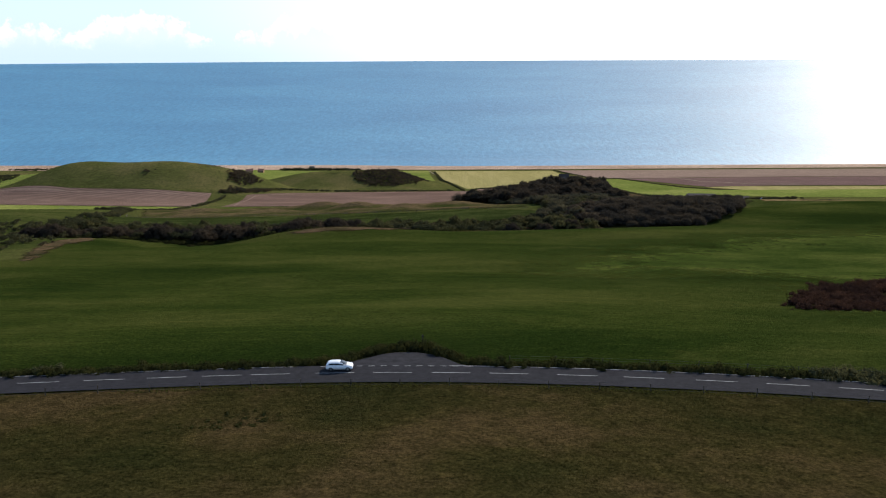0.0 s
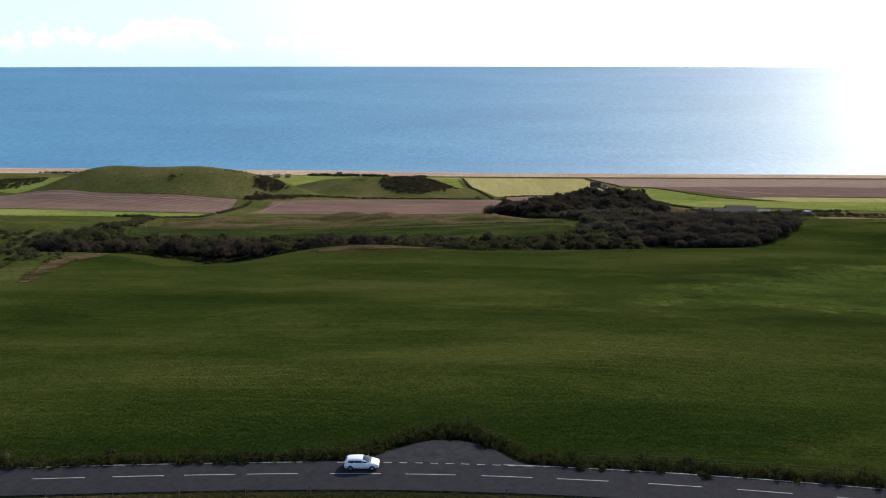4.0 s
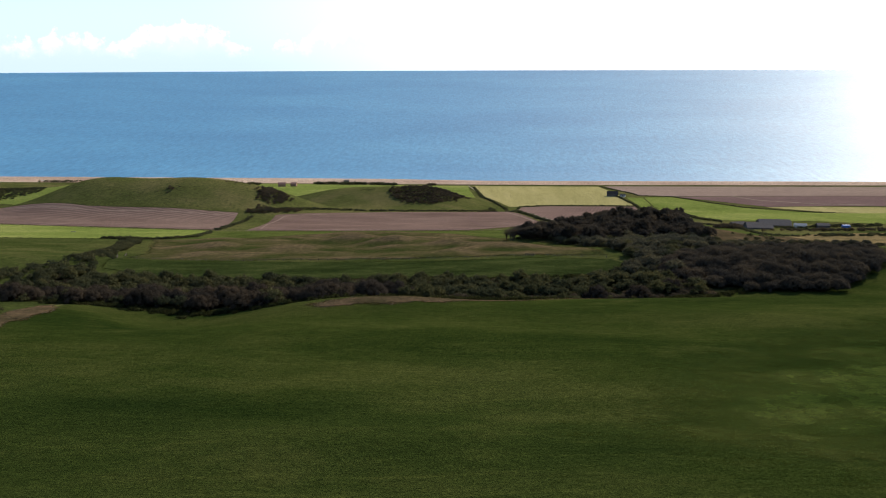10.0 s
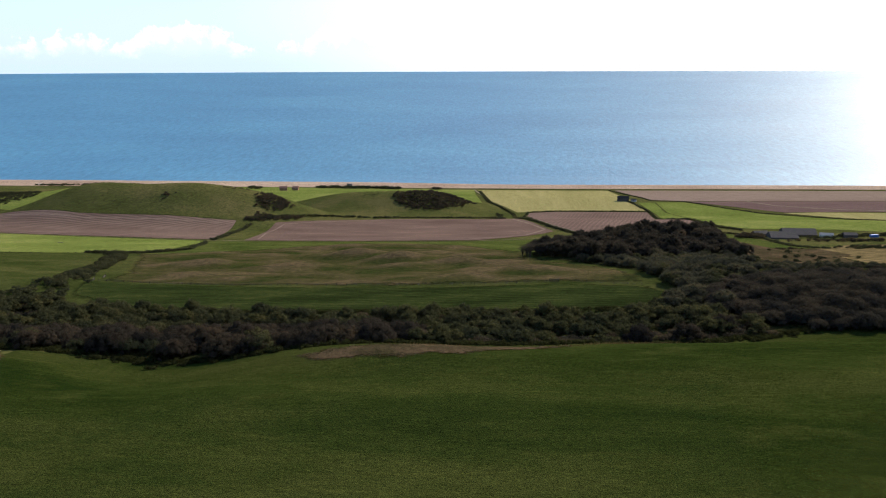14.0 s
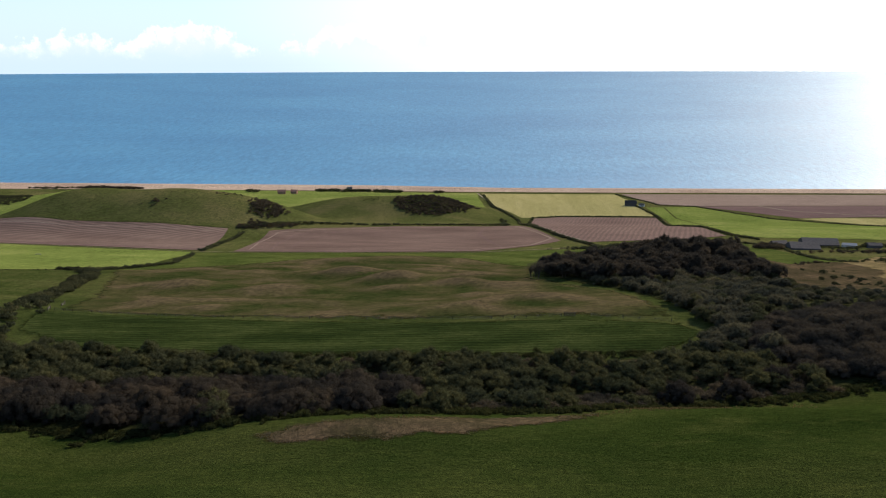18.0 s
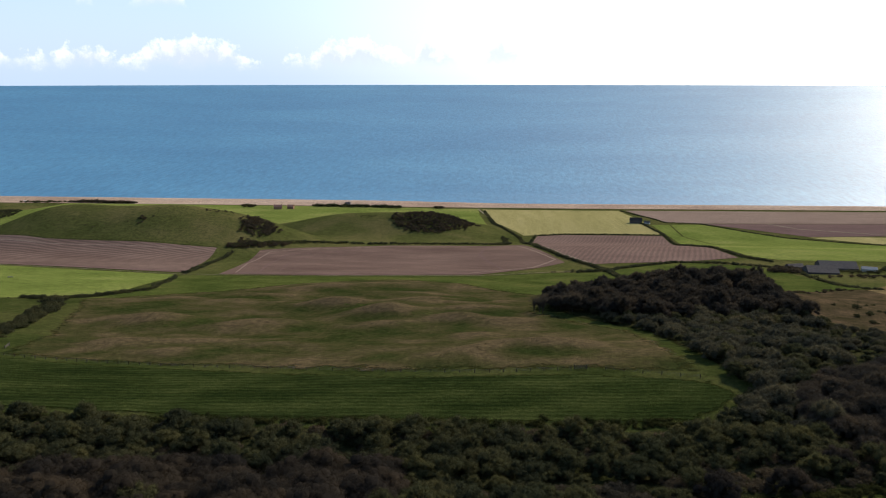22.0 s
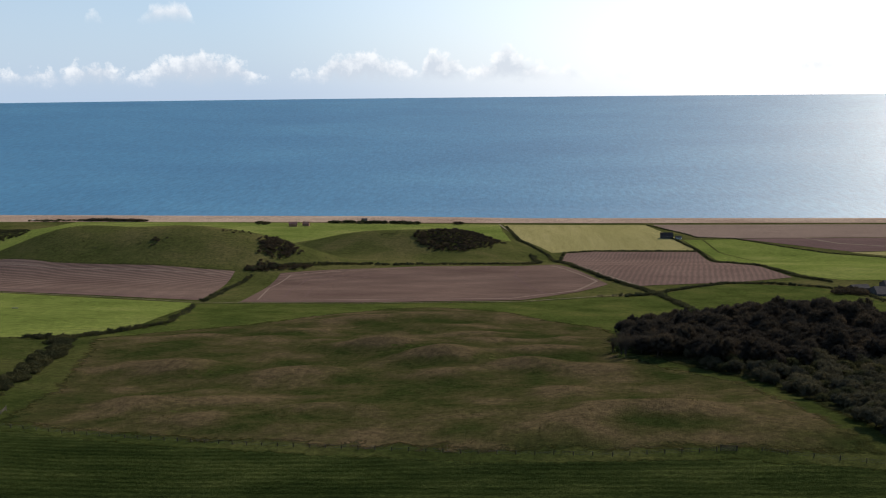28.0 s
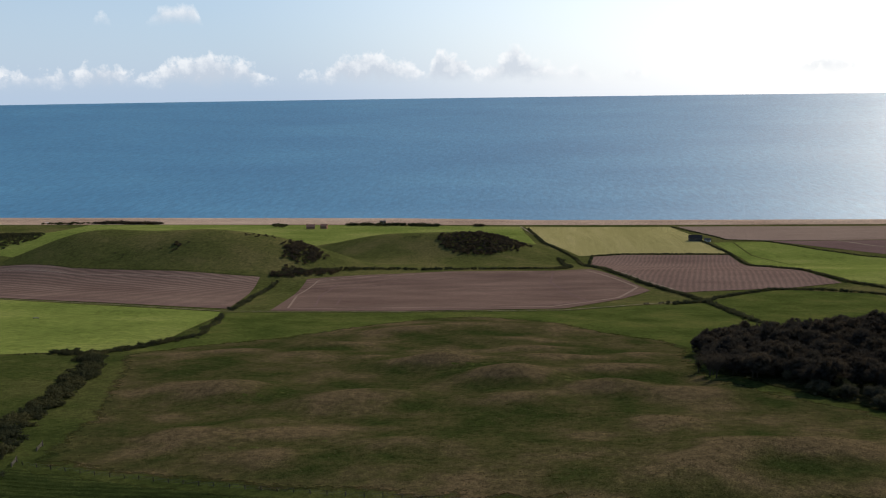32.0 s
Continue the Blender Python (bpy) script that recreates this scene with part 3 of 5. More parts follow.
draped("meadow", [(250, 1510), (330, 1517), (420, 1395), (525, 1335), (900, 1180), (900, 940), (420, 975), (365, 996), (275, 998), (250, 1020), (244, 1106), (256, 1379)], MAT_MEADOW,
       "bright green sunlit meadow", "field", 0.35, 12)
draped("yellow_meadow", [(456, 1403), (513, 1412), (900, 1400), (900, 1215), (535, 1348)], MAT_STUBBLE, "pale yellow meadow strip", "field", 0.35, 12)
draped("pale_brown_field", [(252, 1764), (748, 1770), (1300, 1770), (1300, 1552), (627, 1546), (333, 1531), (278, 1540)], MAT_SOIL_D,
       "pale brown bare field above the beach", "field", 0.35, 14)
draped("dark_brown_field", [(335, 1526), (627, 1541), (1300, 1546), (1300, 1410), (571, 1422), (461, 1410)], MAT_SOIL_E,
       "dark purplish brown ploughed field", "field", 0.3, 14)
draped("meadow", [(94, 905), (130, 945), (164, 970), (181, 974), (237, 954), (244, 898), (246, 800), (250, 776), (205, 745), (110, 740), (97, 760)], MAT_UPPER,
       "green meadow beside the dark wood", "field", 0.3, 8)
# Lower edge drawn where cloud shade starts, as a change of turf colour.
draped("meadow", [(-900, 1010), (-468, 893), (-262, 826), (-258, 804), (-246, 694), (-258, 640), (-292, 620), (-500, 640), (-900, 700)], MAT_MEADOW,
       "bright green meadow, its lower edge a cloud-shade line put in as colour", "field", 0.3, 10)
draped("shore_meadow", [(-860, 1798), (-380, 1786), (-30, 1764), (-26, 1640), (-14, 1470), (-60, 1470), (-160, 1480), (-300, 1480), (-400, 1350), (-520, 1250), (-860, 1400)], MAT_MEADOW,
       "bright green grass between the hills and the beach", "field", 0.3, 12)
draped("tan_brow", [(-68, 304), (-56, 311), (-42, 316), (-26, 320), (0, 329), (17, 338.5), (8, 326), (-8, 315), (-20, 307), (-34, 303), (-52, 301)], MAT_BROW,
       "dry tan grass along the brow above the gully", "grass bank", 0.22, 3)
draped("gorse_slope", [(190, 640), (250, 770), (300, 830), (420, 860), (420, 620), (330, 500), (230, 442), (172, 430), (176, 490), (190, 560)], MAT_TAN,
       "tan and russet rough slope beyond the wood", "grass bank", 0.2, 9)

draped("tan_bank", [(112, 570), (122, 640), (128, 712), (190, 738), (250, 772), (244, 690), (196, 600), (176, 515), (126, 515)], MAT_BROW,
       "tussocky tan bank behind the wood", "grass bank", 0.42, 6)

# Sun on this slope is put into the paler, yellower colour.
draped("sunny_yellowed_pasture", [(-2, 196), (12, 232), (40, 262), (90, 300), (170, 330), (230, 300), (220, 230), (150, 180), (124, 140), (70, 128), (56, 150), (64, 176), (40, 172), (20, 180)], MAT_PASTURE_SUNNY,
       "pasture yellowed in patches, sun on the slope put into its colour", "field", 0.24, 5)

draped("upper_pasture", [(-258, 824), (-250, 760), (-236, 704), (-246, 640), (-228, 655), (-190, 688), (-150, 733), (-116, 788), (-80, 800), (-40, 774), (-12, 724), (20, 690), (26, 668), (60, 735), (95, 745), (92, 892), (40, 879), (-22, 843), (-141, 828)], MAT_UPPER,
       "green grass slope below the brown fields", "field", 0.13, 6)


def ribbon(name, line, width, mat, label, category, lift=0.42):
    """A narrow way laid along a line."""
    pts = []
    for (ax, ay), (bx, by) in zip(line, line[1:]):
        n = max(1, int(math.hypot(bx - ax, by - ay) / 6))
        pts += [(ax + (bx - ax) * k / n, ay + (by - ay) * k / n) for k in range(n)]
    pts.append(line[-1])
    verts, faces = [], []
    for k, (x, y) in enumerate(pts):
        p, q = pts[max(0, k - 1)], pts[min(len(pts) - 1, k + 1)]
        d = math.hypot(q[0] - p[0], q[1] - p[1])
        nx, ny = -(q[1] - p[1]) / d * width / 2, (q[0] - p[0]) / d * width / 2
        for s in (1, -1):
            verts.append((x + s * nx, y + s * ny, height(x + s * nx, y + s * ny) + lift))
        if k:
            faces.append((2 * k - 2, 2 * k - 1, 2 * k + 1, 2 * k))
    return tagged(mesh_object(name, verts, faces, mat), label, category, kind="structure")


ribbon("farm_track", [(-700, 968), (-472, 897), (-366, 869), (-262, 831), (-141, 833), (-22, 848), (40, 884), (84, 905)], 1.1, MAT_TRACK, "pale farm track below the brown fields", "track")
ribbon("farm_track", [(40, 1195), (46, 1120), (62, 1030), (86, 960)], 1.6, MAT_TRACK, "pale track beside the long hedge", "track")
ribbon("farm_track", [(0, 1480), (-10, 1600), (-30, 1772)], 3, MAT_TRACK, "pale lane leading to the shore", "track")
ribbon("tractor_mark", [(20, 1100), (52, 985), (26, 922), (-30, 866), (-220, 846)], 2.5, MAT_SOIL_D, "pale tractor mark round the brown field", "track", 0.5)
ribbon("tractor_mark", [(-14, 1085), (-22, 1010), (-8, 940), (0, 900)], 2.0, MAT_SOIL_E, "dark worn line across the brown field", "track", 0.5)
ribbon("tractor_mark", [(-222, 848), (-236, 930), (-234, 1000), (-182, 1037), (-118, 1078), (-14, 1091)], 1.5, MAT_SOIL_D, "pale headland along the brown field's edge", "track", 0.5)
ribbon("tractor_mark", [(-205, 860), (-216, 930), (-214, 988), (-172, 1018), (-112, 1056), (-24, 1070)], 1.6, MAT_SOIL_E, "dark turning line inside the brown field", "track", 0.5)
ribbon("tractor_mark", [(-190, 868), (-198, 930), (-194, 978), (-160, 1002), (-104, 1036), (-40, 1050)], 1.2, MAT_SOIL_E, "faint dark wheel line in the brown field", "track", 0.5)
ribbon("tractor_mark", [(-222, 848), (-141, 852), (-40, 868), (10, 905)], 2.2, MAT_SOIL_E, "dark headland line along the foot of the brown field", "track", 0.5)
ribbon("tractor_mark", [(-700, 1000), (-480, 918), (-370, 888), (-272, 858)], 2.4, MAT_SOIL_E, "dark headland line along the foot of the upper field", "track", 0.5)
ribbon("tractor_mark", [(-640, 1046), (-530, 1006), (-460, 991), (-300, 987)], 2.0, MAT_SOIL_D, "pale headland line under the hill", "track", 0.5)
ribbon("tractor_mark", [(440, 1530), (470, 1480), (560, 1440), (640, 1432)], 4, MAT_TRACK, "pale track across the ploughed field", "track", 0.6)
ribbon("tractor_mark", [(280, 1510), (275, 1400), (300, 1330), (380, 1270)], 3, MAT_HILL, "faint darker line across the meadow", "track", 0.5)
ribbon("footpath", [(-122, 230), (-131, 252), (-140, 282), (-142, 312)], 0.7, MAT_TAN, "worn pale path on the tan bank", "path", 0.4)
ribbon("footpath", [(-190, 466), (-115, 447.5), (-43, 434.5), (14, 433.5), (30, 429)], 1.6, MAT_TAN, "worn tan line along the crop fence", "path", 0.4)

# ---- road ----


def strip(name, xs, inner, outer, mat, lift):
    verts, faces = [], []
    for k, x in enumerate(xs):
        y = float(road_y(x))
        base = height(x, y)
        verts += [(x, y + inner, base + lift), (x, y + outer, base + lift)]
        if k:
            faces.append((2 * k - 2, 2 * k, 2 * k + 1, 2 * k - 1))
    return mesh_object(name, verts, faces, mat)


def part(name, bm, mat, parent, label=""):
    me = bpy.data.meshes.new(name)
    bm.to_mesh(me)
    bm.free()
    me.materials.append(mat)
    ob = new(name, me)
    ob.parent = parent
    return tagged(ob, label)


def box(bm, x0, y0, z0, x1, y1, z1, bevel=0.0):
    r = bmesh.ops.create_cube(bm, size=1.0, matrix=Matrix.Translation(((x0 + x1) / 2, (y0 + y1) / 2, (z0 + z1) / 2)) @ Matrix.Diagonal((x1 - x0, y1 - y0, z1 - z0, 1)))
    if bevel:
        edges = list({e for v in r["verts"] for e in v.link_edges})
        bmesh.ops.bevel(bm, geom=edges, offset=bevel, segments=2, affect="EDGES")
    return bm


def solid(*args):
    return box(bmesh.new(), *args)


road = tagged(strip("road", np.arange(-240, 221, 3.0), -3.05, 2.5, MAT_ASPHALT, 0.30), "two-lane grey asphalt road with white markings", "road", kind="structure")
lay_by = draped("lay_by", [(-17.5, 96.1), (-14, 97.2), (-11.5, 99.2), (-9, 101.2), (-7.3, 101.9), (-4.5, 102), (-2.2, 101), (-0.8, 99.8), (1.2, 97.3), (3.4, 95.9)], MAT_ASPHALT_OLD, "worn grey asphalt lay-by beside the road", "lay-by", 0.30, 3)


def road_z(x):
    return height(x, float(road_y(x))) + 0.312


def mark(x0, x1, off, wide, name="road_marking"):
    bm = bmesh.new()
    vs = []
    for x in (x0, (x0 + x1) / 2, x1):
        y = float(road_y(x)) + off
        vs.append((bm.verts.new((x, y - wide / 2, road_z(x) + 0.004)), bm.verts.new((x, y + wide / 2, road_z(x) + 0.004))))
    for a, b in zip(vs, vs[1:]):
        bm.faces.new((a[0], b[0], b[1], a[1]))
    return part(name, bm, MAT_LINE, road, "worn white road paint")


for x0 in [-45.3 - 7.9 * k for k in range(12, 0, -1)] + [-45.3, -37.8, -31.0, -25.0, -16.9, -9.6, -2.2, 5.0, 13.6, 21.7, 30.4, 38.6] + [38.6 + 8.2 * k for k in range(1, 12)]:
    mark(x0, x0 + 4.9, 0.0, 0.10)
for k in range(13):
    mark(-16.6 + 1.55 * k, -15.8 + 1.55 * k, 2.25, 0.10, "give_way_marking")
for k in range(48):
    if not -18 < -240 + 10 * k + 5 < 4:
        mark(-240 + 10 * k, -240 + 10 * k + 10, 2.35, 0.10, "edge_line")

# ---- plants ----


def foliage(rng, lobes, count, leaf, flat=0.75, core=(4, 7)):
    """Many small upright leaf quads over a crown of uneven lobes; each lobe is x, y, z, radius.
    Returns for each its four corners, its middle and the tip of its outward direction."""
    lob = np.array(lobes, float)
    weight = lob[:, 3] ** 2
    heart = np.array((0, 0, (lob[:, 2] * weight).sum() / weight.sum() * 0.7))
    pick = rng.choice(len(lob), count, p=weight / weight.sum())
    way = rng.normal(size=(count, 3))
    way[:, 2] = way[:, 2] * 0.8 + 0.35
    way /= np.linalg.norm(way, axis=1)[:, None]
    depth = 1.0 - 0.40 * rng.rand(count) ** 1.5 + 0.16 * rng.randn(count)
    p = lob[pick, :3] + way * (lob[pick, 3] * depth)[:, None] * np.array((1, 1, flat))
    n = way + rng.normal(size=(count, 3)) * 0.35
    n /= np.linalg.norm(n, axis=1)[:, None]
    whole = p - heart
    whole /= np.linalg.norm(whole, axis=1)[:, None]
    out = way * 0.14 + whole * 0.16 + np.array((0, 0, 0.34)) + rng.normal(size=(count, 3)) * 0.55
    out /= np.linalg.norm(out, axis=1)[:, None]
    a = np.array((0, 0, 1.1)) + way * 0.5 + rng.normal(size=(count, 3)) * 0.6
    a -= n * (a * n).sum(1)[:, None]
    a /= np.linalg.norm(a, axis=1)[:, None]
    b = np.cross(n, a)
    size = leaf * (0.6 + 0.8 * rng.rand(count))[:, None]
    a, b = a * size * 1.75, b * size * (0.26 + 0.24 * rng.rand(count))[:, None]
    turn = np.where((n * out).sum(1) < 0, -1.0, 1.0)[:, None]
    leaves = np.stack([p - a - b * 0.3 * turn, p + b * -turn, p + a - b * 0.2 * turn, p + b * turn, p, p + out], 1)
    # the close twigs inside each lobe
    rows, cols = core
    up = np.linspace(-0.35, 1.0, rows + 1) * math.pi / 2
    mass = []
    for x, y, z, r in lob if rows else []:
        wob = 0.60 * r * (0.7 + 0.5 * rng.rand(rows + 1, cols))
        wob[-1] = wob[-1, 0]
        ang = 2 * math.pi * (np.arange(cols) + rng.rand()) / cols
        way = np.stack([np.cos(up)[:, None] * np.cos(ang), np.cos(up)[:, None] * np.sin(ang), np.repeat(np.sin(up)[:, None], cols, 1)], 2)
        g = np.array((x, y, z)) + way * wob[:, :, None] * np.array((1, 1, flat))
        for j in range(rows):
            for k in range(cols):
                q = [g[j, k], g[j, (k + 1) % cols], g[j + 1, (k + 1) % cols], g[j + 1, k]]
                m = sum(q) / 4
                o = way[j, k] + way[j, (k + 1) % cols] + way[j + 1, k] + way[j + 1, (k + 1) % cols]
                o = o / np.linalg.norm(o) * 0.3 + (m - heart) / np.linalg.norm(m - heart) * 0.3 + np.array((0, 0, 0.4))
                if j == rows - 1:
                    q[2] = q[2] * 0.97 + q[1] * 0.03
                mass.append(q + [m, m + o])
    return np.concatenate([leaves, np.array(mass)]) if mass else leaves


def leaf_mesh(name, quads, mat):
    n = len(quads)
    me = bpy.data.meshes.new(name)
    me.vertices.add(4 * n)
    me.vertices.foreach_set("co", quads[:, :4].reshape(-1).astype(np.float32))
    me.loops.add(4 * n)
    me.loops.foreach_set("vertex_index", np.arange(4 * n, dtype=np.int32))
    me.polygons.add(n)
    me.polygons.foreach_set("loop_start", np.arange(0, 4 * n, 4, dtype=np.int32))
    me.materials.append(mat)
    me.update(calc_edges=True)
    me.validate()
    out = quads[:, 5] - quads[:, 4]
    out /= np.linalg.norm(out, axis=1)[:, None]
    face = np.cross(quads[:, 2] - quads[:, 0], quads[:, 3] - quads[:, 1])
    back = (face * out).sum(1) < 0          # each leaf faces out of its crown
    if back.any():
        q = quads[:, :4].copy()
        q[back] = q[back][:, ::-1]
        me.vertices.foreach_set("co", q.reshape(-1).astype(np.float32))
        me.update()
    me.polygons.foreach_set("use_smooth", np.ones(n, dtype=bool))
    me.normals_split_custom_set_from_vertices(np.repeat(out, 4, axis=0).tolist())
    return me


def limb(bm, a, b, ra, rb, sides=6):
    a, b = Vector(a), Vector(b)
    turn = (b - a).to_track_quat("Z", "Y").to_matrix().to_4x4()
    bmesh.ops.create_cone(bm, cap_ends=True, segments=sides, radius1=ra, radius2=rb, depth=(b - a).length,
                          matrix=Matrix.Translation((a + b) / 2) @ turn)


def crown_lobes(rng, wide, tall, base, count):
    """A domed crown: a large middle and many smaller lobes over its upper side."""
    out = [(0, 0, base + tall * 0.38, wide * 0.52)]
    for k in range(count):
        a = 2.399963 * k + rng.uniform(-0.7, 0.7)
        f = math.sqrt((k + 0.5) / count) * rng.uniform(0.8, 1.08)
        r = wide * 0.84 * f
        dome = math.sqrt(max(0.0, 1 - 0.9 * f * f))
        out.append((r * math.cos(a), r * math.sin(a), base + tall * (0.10 + 0.62 * dome * rng.uniform(0.72, 1.14)), wide * rng.uniform(0.15, 0.34)))
    return out


def tree_kind(name, seed, wide, tall, base, lobes, leaves, leaf, mat, label, category, group, stem=0.22, core=(4, 7)):
    """One tree or shrub with its trunk and crown, standing at the origin."""
    rng = np.random.RandomState(seed)
    lob = crown_lobes(rng, wide, tall, base, lobes)
    top = new(name)
    top.empty_display_size = 0.5
    bm = bmesh.new()
    fork = base + tall * 0.25
    limb(bm, (0, 0, -0.6), (0, 0, fork), stem, stem * 0.65)
    for x, y, z, r in lob[1:]:
        limb(bm, (0, 0, fork * rng.uniform(0.5, 0.95)), (x * 0.8, y * 0.8, z), stem * 0.5, stem * 0.12, 5)
    me = bpy.data.meshes.new("trunk")
    bm.to_mesh(me)
    bm.free()
    me.materials.append(MAT_BARK)
    new("trunk", me).parent = top
    quads = foliage(rng, lob, leaves, leaf, 0.95, core)
    new("crown", leaf_mesh("crown", quads, mat)).parent = top
    return tagged(top, label, category, group)


def spread(rng, outline, gap, edge=0.0):
    """Points inside an outline, about that far apart."""
    px, py = np.array([p[0] for p in outline], float), np.array([p[1] for p in outline], float)

    def inside(x, y):
        hit = False
        j = len(px) - 1
        for i in range(len(px)):
            if (py[i] > y) != (py[j] > y) and x < (px[j] - px[i]) * (y - py[i]) / (py[j] - py[i]) + px[i]:
                hit = not hit
            j = i
        return hit
    out = []
    y = py.min()
    while y <= py.max():
        x = px.min() + rng.rand() * gap
        while x <= px.max():
            a, b = x + rng.uniform(-0.45, 0.45) * gap, y + rng.uniform(-0.45, 0.45) * gap
            if inside(a, b):
                out.append((a, b))
            x += gap
        y += gap * 0.87
    return out


def along(rng, line, gap, wander):
    out = []
    for (ax, ay), (bx, by) in zip(line, line[1:]):
        n = max(1, int(math.hypot(bx - ax, by - ay) / gap))
        for k in range(n):
            f = (k + rng.rand()) / n
            out.append((ax + (bx - ax) * f + rng.randn() * wander, ay + (by - ay) * f + rng.randn() * wander))
    return out


def joined(name, spots, kinds, rng, mat, label, category, small=0.8, large=1.25, kind="", sink=0.3):
    """All the foliage of a hedge or far wood in one mesh."""
    parts = []
    for x, y in spots:
        q = kinds[rng.randint(len(kinds))]
        s, a = rng.uniform(small, large), rng.uniform(0, 6.283)
        c, d = math.cos(a) * s, math.sin(a) * s
        p = q @ np.array(((c, d, 0), (-d, c, 0), (0, 0, s * rng.uniform(0.85, 1.15))))
        parts.append(p + np.array((x, y, height(x, y) - sink)))
    if kind or len(parts) < 6:
        return tagged(new(name, leaf_mesh(name, np.concatenate(parts), mat)), label, category, kind=kind)
    # one thing at its base, grown from a row of clumps
    mx, my = sum(p[0] for p in spots) / len(spots), sum(p[1] for p in spots) / len(spots)
    foot = np.array((mx, my, height(mx, my)))
    top = tagged(new(name), label, category)
    top.matrix_basis = Matrix.Translation(foot.tolist())
    step = max(1, -(-len(parts) // (260 if my < 480 else 20)))
    for k in range(0, len(parts), step):
        new("clump", leaf_mesh("clump", np.concatenate(parts[k:k + step]) - foot, mat)).parent = top
    return top


def planted(ob, spots, rng, small, large, sink=0.2, growth=None):
    """Copies of a plant on the ground; the first spot takes the original. growth(x, y): how well they thrive there."""
    for k, (x, y) in enumerate(spots):
        s = rng.uniform(small, large) * (growth(x, y) if growth else 1.0)
        m = Matrix.Translation((x, y, height(x, y) - sink)) @ Matrix.Rotation(rng.uniform(0, 6.283), 4, "Z") @ Matrix.Diagonal((s, s, s * rng.uniform(0.85, 1.15), 1))
        if k == 0:
            keep = m
        else:
            c = copy_thing(ob, m)
            c.matrix_basis = m
    ob.matrix_basis = keep

_v = np.random.RandomState(21)
# gully scrub
shrub_a = tree_kind("scrub_bush", 1, 3.4, 4.6, 0.1, 22, 3600, 0.085, MAT_SCRUB, "dark olive scrub bush in the gully", "bush", "gully scrub", 0.14)
shrub_b = tree_kind("willow_bush", 2, 6.4, 7.4, 0.0, 70, 15000, 0.085, MAT_WILLOW, "broad grey-brown willow in the gully", "bush", "gully scrub", 0.2)
shrub_c = tree_kind("bramble_bush", 3, 2.8, 2.0, 0.0, 18, 2400, 0.075, MAT_GORSE, "low dark bramble bush in the gully", "bush", "gully scrub", 0.08)
shrub_d = tree_kind("sallow_bush", 4, 3.4, 5.0, 0.1, 24, 3800, 0.085, MAT_IVY, "yellowish green sallow bush in the gully", "bush", "gully scrub", 0.15)
shrub_e = tree_kind("dead_willow", 5, 4.6, 6.2, 0.0, 44, 8000, 0.08, MAT_WILLOW, "ragged reddish brown willow thicket in the gully", "bush", "gully scrub", 0.16)
GULLY = [(-185, 338), (-140, 326), (-110, 324), (-93, 325), (-76, 322), (-65, 322), (-54, 323), (-44, 326), (-23, 331), (-1, 336), (24, 349), (37, 355), (72, 361), (66, 384), (36, 386), (5, 386), (-43, 390), (-81, 391), (-125, 397), (-152, 400), (-190, 415)]
_spots = spread(_v, GULLY, 3.7)
_v.shuffle(_spots)
_pick = {"a": [], "b": [], "c": [], "d": [], "e": []}
for p in _spots:
    front = p[1] - (338 + 0.22 * max(p[0] + 60, 0))
    u = _v.rand()
    if p[0] < -35 and front < 26:
        k = "b" if u < 0.34 else ("e" if u < 0.72 else ("a" if u < 0.84 else ""))
    elif front < 6:
        k = "c" if u < 0.60 else ("d" if u < 0.78 else ("e" if u < 0.86 and p[0] > 20 else "a"))
    else:
        k = "a" if u < 0.58 else ("d" if u < 0.82 else "c")
    if k:
        _pick[k].append(p)
planted(shrub_a, _pick["a"][:290], _v, 0.6, 1.4)
planted(shrub_b, _pick["b"][:120], _v, 0.6, 1.1)
planted(shrub_c, _pick["c"][:200], _v, 0.7, 1.3)
planted(shrub_d, _pick["d"][:200], _v, 0.55, 1.3)
planted(shrub_e, _pick["e"][:150], _v, 0.55, 1.05)

# the wood
tree_a = tree_kind("wood_tree", 11, 5.2, 8.8, 0.3, 40, 6500, 0.125, MAT_WOOD, "dark bare-twigged tree in the wood", "tree", "trees of the wood", 0.25)
tree_c = tree_kind("ash_tree", 15, 4.4, 9.6, 0.6, 34, 5600, 0.125, MAT_WOOD, "tall dark ash with bare twigs in the wood", "tree", "trees of the wood", 0.25)
tree_b = tree_kind("ivy_tree", 12, 4.8, 6.8, 0.1, 36, 5600, 0.115, MAT_THORN, "grey-green thorn tree in the wood", "tree", "trees of the wood", 0.26)
tree_d = tree_kind("thorn_tree", 16, 3.6, 5.4, 0.0, 28, 4200, 0.105, MAT_SCRUB, "dark rounded thorn in the wood", "tree", "trees of the wood", 0.2)
bare = tree_kind("bare_tree", 13, 3.8, 6.4, 2.0, 30, 900, 0.11, MAT_WOOD, "bare tree with open branches at the wood's edge", "tree", "trees of the wood", 0.24, (0, 0))
WOOD = [(14, 572), (16, 610), (26, 660), (50, 700), (100, 722), (132, 708), (126, 650), (120, 590), (126, 525), (170, 490), (170, 446), (140, 444), (100, 436), (72, 418), (58, 412), (54, 430), (50, 455), (49, 517), (34, 545)]
_spots = spread(_v, WOOD, 5.3)
_v.shuffle(_spots)
_dark = [p for p in _spots if p[1] + _v.randn() * 8 > 545]
_mix = [p for p in _spots if p not in _dark]
black = tree_kind("blackthorn_bush", 14, 5.4, 6.6, 0.0, 64, 11000, 0.105, MAT_WOOD, "tall dense purplish brown blackthorn at the wood's near end", "bush", "trees of the wood", 0.24)
